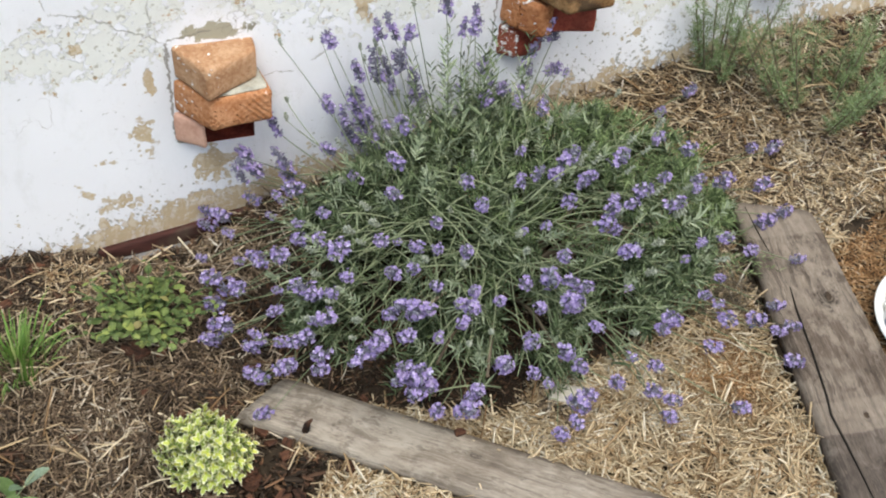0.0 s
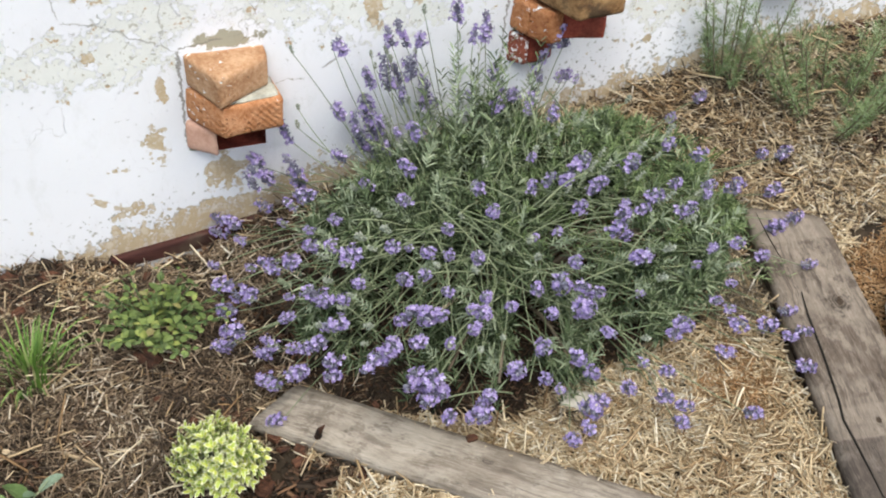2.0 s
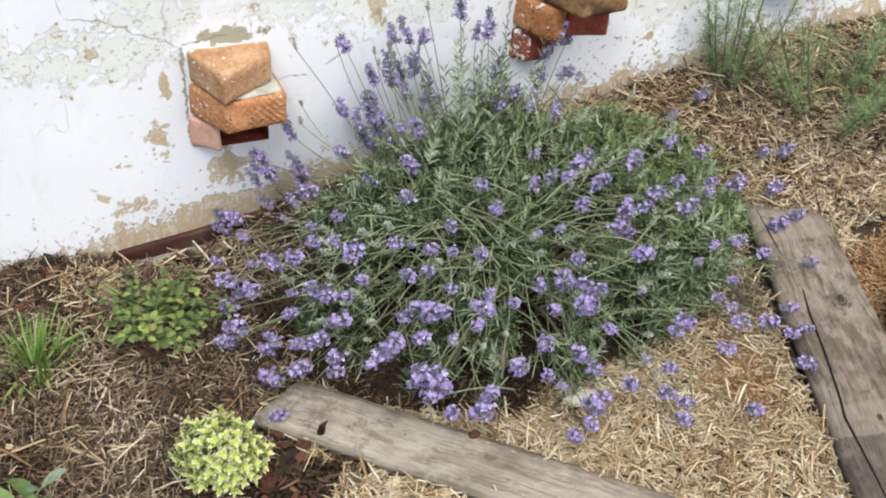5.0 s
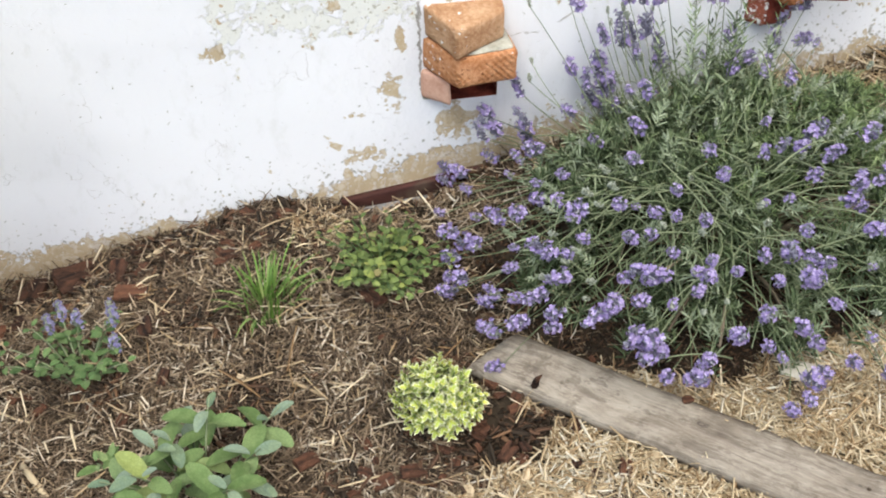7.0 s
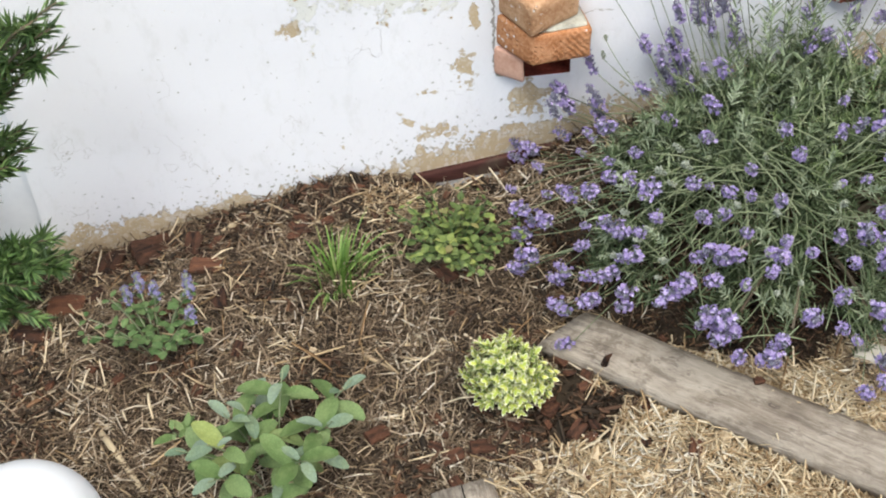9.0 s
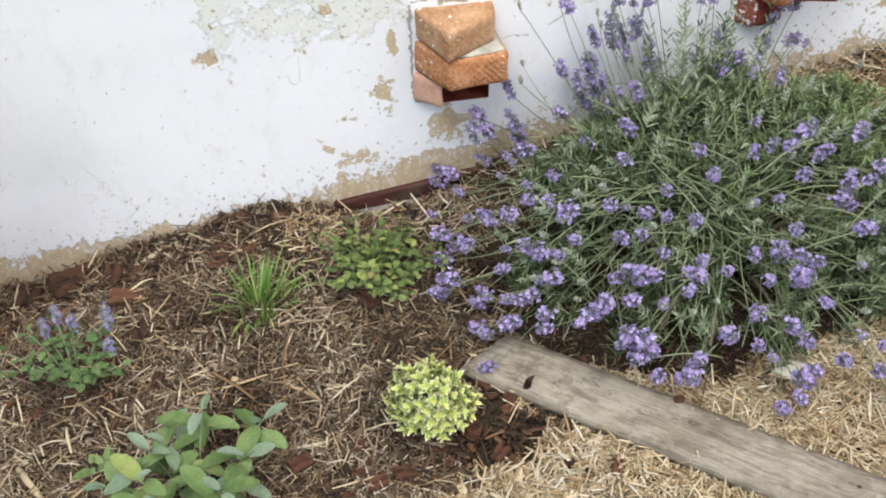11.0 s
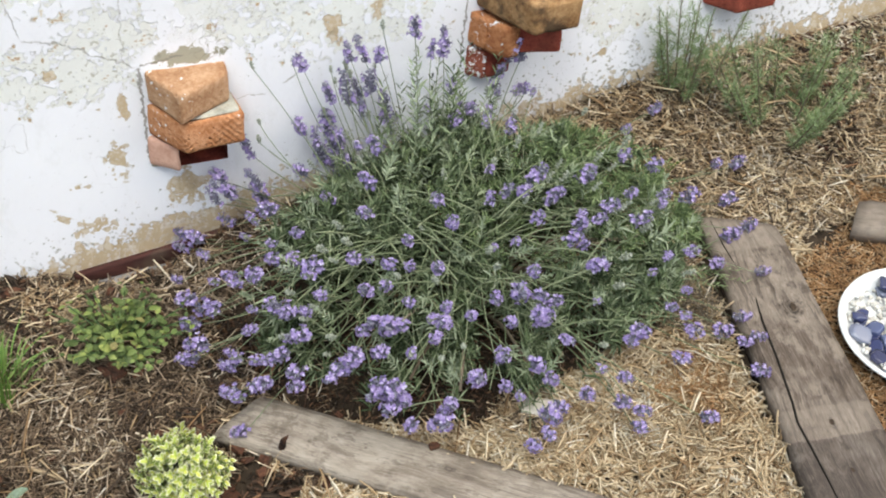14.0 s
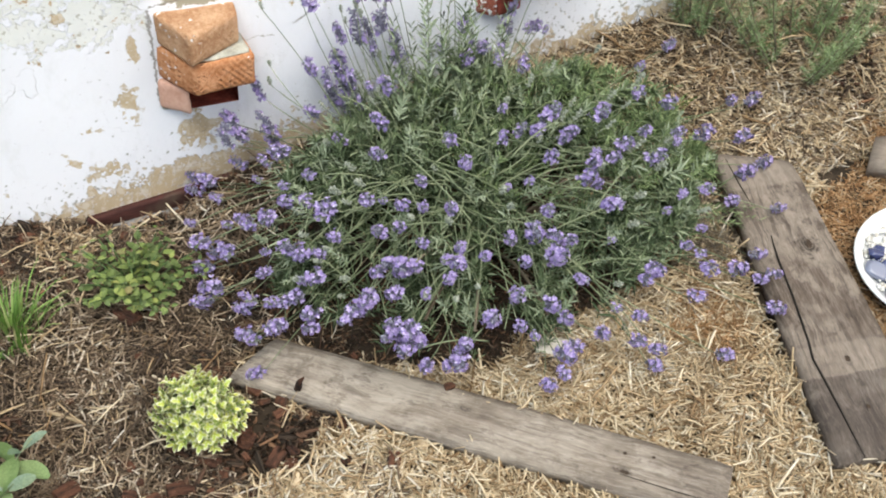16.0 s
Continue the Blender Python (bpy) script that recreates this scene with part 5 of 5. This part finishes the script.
# ---- white globe ----
def globe():
    x, y = -0.648, -0.602
    ob = thing("white_globe", (x, y, ground_z(x, y)), "smooth white garden globe resting on the mulch", "globe")
    bm = bmesh.new()
    bmesh.ops.create_uvsphere(bm, u_segments=64, v_segments=40, radius=0.094)
    bmesh.ops.translate(bm, verts=bm.verts, vec=(0, 0, 0.104))
    part("ball", from_bm("ball", bm, M_GLOBE, True), ob)
    me = Mesh()
    me.tube([Vector((0, 0, -0.01)), Vector((0, 0, 0.012)), Vector((0, 0, 0.018))], [0.05, 0.05, 0.044], 32)
    part("foot", me.data("foot", M_GLOBE), ob)


globe()


# ---- dish with glass pebbles ----
def dish():
    rnd = random.Random(31)
    x, y = 0.968, -0.563
    z = ground_z(x, y)
    lean = Matrix.Translation((x, y, z - 0.001)) @ Matrix.Rotation(0.1079, 4, 'X') @ Matrix.Rotation(-0.0857, 4, 'Y') @ Matrix.Scale(1.045, 4)
    ob = thing("shallow_dish", lean, "shallow white glazed dish on the coir", "dish")
    bm = bmesh.new()
    prof = [(0.0, 0.002), (0.060, 0.002), (0.066, 0.005), (0.090, 0.016), (0.104, 0.029), (0.1085, 0.034), (0.110, 0.036), (0.1095, 0.038), (0.106, 0.0375), (0.100, 0.033), (0.086, 0.021), (0.064, 0.012), (0.0, 0.011)]
    rings = []
    for pr, pz in prof:
        rings.append([bm.verts.new((pr * math.cos(t), pr * math.sin(t), pz)) for t in [2 * math.pi * k / 72 for k in range(72)]] if pr else [bm.verts.new((0, 0, pz))])
    for a, b in zip(rings, rings[1:]):
        for k in range(72):
            if len(a) == 1:
                bm.faces.new((a[0], b[(k + 1) % 72], b[k]))
            elif len(b) == 1:
                bm.faces.new((a[k], a[(k + 1) % 72], b[0]))
            else:
                bm.faces.new((a[k], a[(k + 1) % 72], b[(k + 1) % 72], b[k]))
    part("bowl", from_bm("bowl", bm, M_GLAZE, True), ob)
    # a bed of small white gravel
    me = Mesh()
    for i in range(620):
        a, q = rnd.random() * 6.28, 0.094 * rnd.random() ** 0.5
        h = 0.012 + max(0, q - 0.062) * 0.55 + rnd.uniform(0.002, 0.006)
        s = rnd.uniform(0.0022, 0.0048)
        d = Vector((rnd.uniform(-1, 1), rnd.uniform(-1, 1), rnd.uniform(-0.6, 0.6))).normalized()
        me.drop(Vector((math.cos(a) * q, math.sin(a) * q, h)) - d * s, d, s * 2, s * 1.7, 0, 5)
    tagged(new("white_gravel", me.data("white_gravel", M_GRAVEL)), "bed of small white gravel in the dish", "gravel", kind="stuff").matrix_basis = lean
    # flattened glass pebbles
    shapes = []
    for k in range(7):
        bm = bmesh.new()
        bmesh.ops.create_icosphere(bm, subdivisions=3, radius=1.0)
        for v in bm.verts:
            c = v.co.copy()
            v.co *= 1 + 0.30 * noise.noise(c * 1.2 + Vector((k * 7, 0, 0))) + 0.08 * noise.noise(c * 3 + Vector((0, k * 5, 0)))
            v.co = Vector((max(-0.86, min(0.86, v.co.x)), max(-0.80, min(0.80, v.co.y)), max(-0.62, min(0.62, v.co.z)) * 0.48))
        shapes.append(from_bm("glass_pebble", bm, M_PEBBLE, True))
    placed = []
    tries = 0
    while len(placed) < 54 and tries < 6000:
        tries += 1
        a, q = rnd.random() * 6.28, 0.084 * rnd.random() ** 0.5
        px, py = math.cos(a) * q, math.sin(a) * q
        s = rnd.uniform(0.0100, 0.0146)
        near = [p for p in placed if math.hypot(p[0] - px, p[1] - py) < (p[2] + s) * 0.80]
        if near and not (len(near) == 1 and rnd.random() < 0.10 and near[0][3] == 0):
            continue
        if math.hypot(px + 0.03, py - 0.055) < 0.03:
            continue
        lift = 0.006 if near else 0.0
        placed.append((px, py, s, 1 if near else 0))
        h = 0.017 + max(0, q - 0.062) * 0.5 + s * 0.3 + lift
        m = lean @ Matrix.Translation((px, py, h)) @ Euler((rnd.uniform(-0.35, 0.35), rnd.uniform(-0.35, 0.35), rnd.random() * 6.28)).to_matrix().to_4x4() @ Matrix.Diagonal((s * rnd.uniform(0.95, 1.3), s, s, 1))
        p = new("glass_pebble", rnd.choice(shapes))
        p.matrix_basis = m
        tagged(p, "smooth flat blue glass pebble in the dish", "pebble", "glass pebbles in the dish")


dish()


# ---- stones, sticks, bark ----
def lump(name, mat, size, seed, squash=(1, 0.75, 0.5)):
    bm = bmesh.new()
    bmesh.ops.create_icosphere(bm, subdivisions=3, radius=1.0)
    for v in bm.verts:
        c = v.co.copy()
        f = 1 + 0.34 * noise.noise(c * 1.3 + Vector((seed * 9.1, 0, 0))) + 0.24 * noise.noise(c * 3.3 + Vector((0, seed * 5, 0))) + 0.10 * noise.noise(c * 8 + Vector((0, 0, seed)))
        v.co = Vector((max(-0.8, min(0.8, c.x * f)) * squash[0], max(-0.8, min(0.8, c.y * f)) * squash[1], max(-0.62, min(0.62, c.z * f)) * squash[2])) * size
    return from_bm(name, bm, mat, False)


def rest(name, data, x, y, turn, lift, label, category, group="", lean=(0, 0)):
    ob = new(name, data)
    ob.matrix_basis = Matrix.Translation((x, y, ground_z(x, y) + lift)) @ Matrix.Rotation(turn, 4, 'Z') @ Matrix.Rotation(lean[0], 4, 'X') @ Matrix.Rotation(lean[1], 4, 'Y')
    return tagged(ob, label, category, group)


rest("stone", slab("stone", M_STONE, ((-0.027, -0.014), (0.010, -0.020), (0.028, -0.005), (0.018, 0.015), (-0.021, 0.013)), -0.012, 0.010, 0.003, 4, 2, 0.005), 0.414, -0.493, -0.5, 0.009,
     "pale buff stone chip in the straw before the lavender", "stone")
BARKS = [lump("bark_chip", M_BARK, 0.02, s, (1.0, 0.62, 0.30)) for s in range(6)]
rnd = random.Random(77)
for x, y, s in ((-0.11, -0.238, 1.25), (0.02, -0.415, 0.8), (0.05, -0.44, 0.7), (-0.14, -0.525, 0.9), (-0.10, -0.518, 1.1), (0.02, -0.52, 0.9), (0.944, -0.105, 0.8), (-0.60, -0.060, 1.9), (-0.53, -0.055, 2.3), (-0.47, -0.07, 1.3), (-0.655, -0.16, 1.7), (-0.70, -0.21, 1.5), (-0.45, -0.13, 1.5), (-0.43, -0.21, 1.1), (-0.23, -0.47, 1.1)):
    ob = rest("bark_chip", rnd.choice(BARKS), x, y, rnd.random() * 6.28, 0.013, "chunk of red-brown bark in the mulch", "bark chip", "bark chips in the mulch", (rnd.uniform(-0.3, 0.3), rnd.uniform(-0.3, 0.3)))
    ob.matrix_basis = ob.matrix_basis @ Matrix.Scale(s, 4)
for i in range(160):
    zone = i % 4 if i < 120 else 4
    if zone == 0:
        x, y = rnd.uniform(-0.72, -0.20), rnd.uniform(-0.10, -0.02)
    elif zone == 1:
        x, y = rnd.uniform(-0.20, 0.16), rnd.uniform(-0.60, -0.40)
    elif zone == 2:
        x, y = rnd.uniform(-0.9, 0.05), rnd.uniform(-0.65, -0.05)
    elif zone == 3:
        x, y = rnd.uniform(1.05, 1.45), rnd.uniform(-0.22, -0.02)
    else:
        x, y = rnd.uniform(-0.72, -0.46), rnd.uniform(-0.34, -0.03)
    s = rnd.uniform(0.3, 0.85)
    ob = rest("bark_chip", rnd.choice(BARKS), x, y, rnd.random() * 6.28, 0.011, "small dark bark chip in the mulch", "bark chip", "bark chips in the mulch", (rnd.uniform(-0.4, 0.4), rnd.uniform(-0.4, 0.4)))
    ob.matrix_basis = ob.matrix_basis @ Matrix.Scale(s, 4)


CHIPS = [lump("wood_chip", M_CHIP, 0.0135, 20 + s, (1.25, 0.5, 0.22)) for s in range(3)]
for x, y, s, a in ((0.206, -0.560, 1.3, 0.5), (-0.040, -0.570, 1.2, 1.4), (0.035, -0.555, 0.8, 1.2), (0.16, -0.640, 1.0, 2.2), (0.09, -0.600, 0.7, 0.2), (-0.30, -0.33, 0.7, 2.6)):
    ob = rest("wood_chip", CHIPS[int(s * 10) % 3], x, y, a, 0.011, "pale flat wood chip lying in the straw", "wood chip", "wood chips in the straw", (rnd.uniform(-0.2, 0.2), rnd.uniform(-0.2, 0.2)))
    ob.matrix_basis = ob.matrix_basis @ Matrix.Scale(s, 4)


def stick(a, b, r, label, mat=M_STICK, lift=0.008):
    pa = Vector((a[0], a[1], ground_z(*a) + lift))
    pb = Vector((b[0], b[1], ground_z(*b) + lift))
    me = Mesh()
    mid = pa.lerp(pb, 0.5) + Vector((0, 0, 0.002))
    me.tube([p - pa for p in (pa, pa.lerp(mid, 0.5), mid, pb)], [r, r * 1.05, r * 0.95, r * 0.75], 6)
    ob = new("stick", me.data("stick", mat))
    ob.location = pa
    return tagged(ob, label, "stick", "sticks in the mulch")


stick((-0.593, -0.392), (-0.535, -0.492), 0.0048, "pale hollow dry stalk lying in the hay")
stick((-0.435, -0.055), (-0.365, -0.022), 0.0042, "pale dry stick near the foot of the wall")
stick((0.915, -0.335), (1.02, -0.268), 0.003, "long pale straw stalk by the planks")
stick((-0.235, -0.350), (-0.195, -0.378), 0.0026, "pale straw stalk in the hay")
stick((-0.16, -0.500), (-0.075, -0.545), 0.003, "orange-brown split stick beside the thyme", M_BARK)
stick((0.81, -0.093), (0.835, -0.045), 0.0028, "short upright-lying pale straw stalk")
stick((-0.67, -0.135), (-0.595, -0.125), 0.003, "pale dry stick under the rosemary")


def twig():
    x, y = 0.068, -0.436
    me = Mesh()
    me.tube([Vector((0, 0, 0)), Vector((0.001, -0.002, 0.014)), Vector((-0.001, -0.003, 0.028)), Vector((0.003, -0.002, 0.036))], [0.0035, 0.0040, 0.0034, 0.0008], 6)
    ob = new("twig", me.data("twig", M_BARK))
    ob.matrix_basis = Matrix.Translation((x, y, ground_z(x, y) + 0.010)) @ Matrix.Rotation(0.25, 4, 'X') @ Matrix.Rotation(0.15, 4, 'Y') @ Matrix.Scale(1.25, 4)
    tagged(ob, "dark dead twig on the plank's edge", "twig")
    ob = new("bark_crumb", lump("bark_crumb", M_BARK, 0.009, 3, (1.0, 0.7, 0.45)))
    p = board_a.matrix_basis @ Vector((0.262, -0.004, 0.022))
    ob.location = p
    tagged(ob, "dark crumb of bark on the plank", "bark chip")


twig()


# ---- loose mulch: straw, hay and coir ----
def litter(name, count, zone, lengths, widths, mat, label, category, seed, pile=0.010, tilt=0.25):
    """Thousands of cut stalks, each a small three-sided prism, strewn over a stretch of ground."""
    rng = np.random.default_rng(seed)
    x0, x1, y0, y1, keep = zone
    pts = []
    while len(pts) < count:
        for x, y in zip(rng.uniform(x0, x1, 4000), rng.uniform(y0, y1, 4000)):
            if keep(x, y) and clear(x, y):
                pts.append((x, y))
                if len(pts) == count:
                    break
    n = count
    c = np.array([(x, y, ground_z(x, y)) for x, y in pts])
    c[:, 2] += rng.uniform(0.0, 1.0, n) ** 1.5 * pile + 0.0006
    a = rng.uniform(0, 2 * np.pi, n)
    t = rng.normal(0, tilt, n)
    d = np.stack([np.cos(a) * np.cos(t), np.sin(a) * np.cos(t), np.sin(t)], 1)
    u = np.stack([-np.sin(a), np.cos(a), rng.normal(0, 0.3, n)], 1)
    w = np.cross(d, u)
    w /= np.linalg.norm(w, axis=1)[:, None]
    half = (lengths[0] + (lengths[1] - lengths[0]) * rng.random(n) ** 2.2)[:, None] / 2
    wide = rng.uniform(widths[0], widths[1], n)[:, None] / 2
    bow = w * (half * rng.normal(0, 0.12, n)[:, None])
    c[:, 2] += np.abs(np.sin(t)) * half[:, 0] * 0.6
    rows = []
    for s in (-1, 0, 1):
        base = c + d * half * s + (bow if s == 0 else 0)
        taper = 1.0 if s == 0 else 0.75
        for k in range(3):
            ang = k * 2.0944
            rows.append(base + (u * math.cos(ang) + w * math.sin(ang) * 0.45) * wide * taper)
    v = np.stack(rows, 1).reshape(-1, 3)
    quads = np.array([(r * 3 + k, r * 3 + (k + 1) % 3, (r + 1) * 3 + (k + 1) % 3, (r + 1) * 3 + k) for r in (0, 1) for k in range(3)])
    f = (np.arange(n)[:, None, None] * 9 + quads[None]).reshape(-1, 4)
    me = bpy.data.meshes.new(name)
    me.vertices.add(len(v))
    me.vertices.foreach_set("co", v.astype(np.float32).ravel())
    me.loops.add(f.size)
    me.loops.foreach_set("vertex_index", f.astype(np.int32).ravel())
    me.polygons.add(len(f))
    me.polygons.foreach_set("loop_start", np.arange(0, f.size, 4, dtype=np.int32))
    me.materials.append(mat)
    me.update(calc_edges=True)
    me.validate()
    return tagged(new(name, me), label, category, kind="stuff")


BOARDS = [(b.matrix_basis.inverted(), ln, wd) for b, ln, wd in ((board_a, 0.632, 0.084), (board_b, 0.528, 0.142), (board_c, 0.42, 0.070), (board_d, 0.34, 0.079))]


def clear(x, y):
    """False where a board, the dish or the globe lies."""
    for inv, ln, wd in BOARDS:
        p = inv @ Vector((x, y, ground_z(x, y)))
        if 0.004 < p.x < ln - 0.004 and -wd + 0.005 < p.y < -0.005:
            return False
    return math.hypot(x - 0.968, y + 0.563) > 0.088 and math.hypot(x + 0.648, y + 0.602) > 0.05


def in_coir(x, y):
    ragged = 0.012 * math.sin(x * 31) + 0.05 * noise.noise(Vector((x * 40, y * 40, 6)))
    return x > 0.80 + 0.17 * (y + 0.3) and y < (-0.275 if x > 1.02 else -0.32 - 0.4 * (1.02 - x)) + ragged


def in_straw(x, y):
    edge = 0.035 * noise.noise(Vector((x * 6, y * 6, 1))) + 0.09 * noise.noise(Vector((x * 45, y * 45, 8)))
    if in_coir(x, y):
        return False
    front = x > min(0.06 - 0.55 * (y + 0.42), max(-0.09, 0.06 + 2.2 * (y + 0.5))) + edge and y < -0.36
    side = x > 0.56 + edge and y < -0.33
    return front or side


def in_hay(x, y):
    if y > -0.004 or in_coir(x, y):
        return False
    return not in_straw(x, y) or noise.noise(Vector((x * 5, y * 5, 4))) > (0.42 if x > 0.16 else -0.05)


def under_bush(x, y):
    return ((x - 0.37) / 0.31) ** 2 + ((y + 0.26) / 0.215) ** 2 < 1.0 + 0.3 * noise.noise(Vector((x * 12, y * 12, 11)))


def in_bare(x, y):
    """Bare soil beside the thyme, left dark for damp and for the thyme's shadow."""
    return math.hypot(x - 0.012, (y + 0.490) * 1.2) < 0.062 + 0.035 * noise.noise(Vector((x * 20, y * 20, 0)))


litter("hay_mulch", 66000, (-0.98, 1.55, -0.78, 0.0, lambda x, y: in_hay(x, y) and not in_bare(x, y) and not under_bush(x, y) and (x < 0.62 or y > -0.45)), (0.006, 0.046), (0.0009, 0.0033), M_HAY, "brown weathered hay mulch over the bed", "hay", 1, 0.013, 0.3)
# near-black stalks: the bush's deep shade is put into their colour
litter("hay_mulch", 1500, (0.05, 0.62, -0.50, -0.30, under_bush), (0.008, 0.040), (0.0010, 0.0028), M_HUMUS, "old stalks under the lavender, coloured dark for its shade", "hay", 15, 0.016, 0.4)
litter("straw_wisps", 260, (0.05, 0.62, -0.50, -0.34, under_bush), (0.010, 0.040), (0.0012, 0.0030), M_HAY, "straw blown under the lavender", "straw", 16, 0.016, 0.35)
# dark soil, its colour also carrying the shade below lavender and thyme
litter("soil_crumbs", 5200, (-0.12, 0.62, -0.56, -0.06, lambda x, y: under_bush(x, y) or math.hypot(x, y + 0.475) < 0.10), (0.003, 0.012), (0.0025, 0.0060), M_HUMUS, "dark soil crumbs under the plants, coloured for shade too", "soil", 8, 0.008, 0.5)
litter("dry_stalks", 900, (0.64, 0.79, -0.44, -0.24, lambda x, y: not in_coir(x, y)), (0.015, 0.06), (0.0012, 0.0030), M_WOODY, "grey-brown dry stalks at the lavender's edge", "dry stalks", 10, 0.022, 0.35)
litter("leaf_litter", 1300, (1.05, 1.45, -0.24, -0.02, lambda x, y: noise.noise(Vector((x * 8, y * 8, 7))) > -0.05), (0.008, 0.035), (0.0035, 0.0100), M_HUMUS, "dark leaf litter far along the wall", "leaf litter", 9, 0.015, 0.35)
litter("leaf_litter", 7000, (-0.95, 0.25, -0.68, -0.01, lambda x, y: noise.noise(Vector((x * 8, y * 8, 7))) + 0.9 * smooth_step(-0.12, -0.02, y) + 0.5 * (math.hypot(x - 0.0, y + 0.47) < 0.11) > 0.22 and not in_straw(x, y)), (0.006, 0.030), (0.0035, 0.0090), M_HUMUS, "dark leaf and bark litter among the hay", "leaf litter", 6, 0.013, 0.35)
litter("straw_mulch", 33000, (-0.12, 0.92, -0.98, -0.30, lambda x, y: in_straw(x, y) and not under_bush(x, y) and not in_bare(x, y)), (0.008, 0.048), (0.0012, 0.0042), M_STRAW, "golden chopped straw over the path's edge", "straw", 2, 0.012, 0.28)
litter("straw_wisps", 3200, (-0.98, 1.55, -0.75, -0.01, lambda x, y: in_hay(x, y) and not in_bare(x, y)), (0.012, 0.055), (0.0014, 0.0032), M_STRAW, "pale straw wisps scattered in the hay", "straw", 3, 0.016)
litter("straw_wisps", 16500, (0.55, 1.55, -0.36, -0.01, in_hay), (0.010, 0.045), (0.0014, 0.0034), M_STRAW, "pale straw strewn beyond the lavender", "straw", 5, 0.016)
litter("straw_stalks", 260, (0.60, 1.55, -0.34, -0.02, in_hay), (0.030, 0.095), (0.0032, 0.0062), M_STRAW, "thick pale straw stalks beyond the lavender", "straw", 12, 0.020)
litter("straw_stalks", 460, (-0.98, 0.35, -0.75, -0.02, lambda x, y: in_hay(x, y) and not in_bare(x, y) and not under_bush(x, y)), (0.025, 0.075), (0.0028, 0.0052), M_STRAW, "thick pale straw stalks in the hay", "straw", 13, 0.018)
litter("straw_wisps", 420, (-0.215, -0.125, -0.13, -0.03, lambda x, y: math.hypot(x + 0.17, y + 0.085) < 0.05), (0.010, 0.045), (0.0014, 0.0034), M_STRAW, "pale straw caught beside the lemon balm", "straw", 14, 0.016)
litter("coir_mulch", 1500, (0.56, 0.76, -0.62, -0.42, lambda x, y: math.hypot(x - 0.631, (y - -0.533) * 1.2) < 0.055 + 0.05 * noise.noise(Vector((x * 18, y * 18, 3)))), (0.006, 0.024), (0.0010, 0.0024), M_COIR, "patch of rust-brown fibre in the straw", "coir", 17, 0.016)
litter("straw_stalks", 420, (-0.10, 0.90, -0.95, -0.32, lambda x, y: in_straw(x, y) and not under_bush(x, y)), (0.020, 0.070), (0.0030, 0.0056), M_STRAW, "broad pale straw stalks on the chopped straw", "straw", 18, 0.018)
litter("coir_mulch", 42000, (0.72, 1.5, -1.0, -0.24, in_coir), (0.006, 0.028), (0.0010, 0.0027), M_COIR, "rust-brown coir fibre round the dish", "coir", 4, 0.008)
tagged(new("plaster_lump", lump("plaster_lump", M_PILASTER, 0.022, 5, (0.7, 0.6, 0.9))), "broken lump of white plaster at the wall's corner", "plaster lump").location = (-0.712, -0.018, ground_z(-0.712, -0.018) + 0.008)
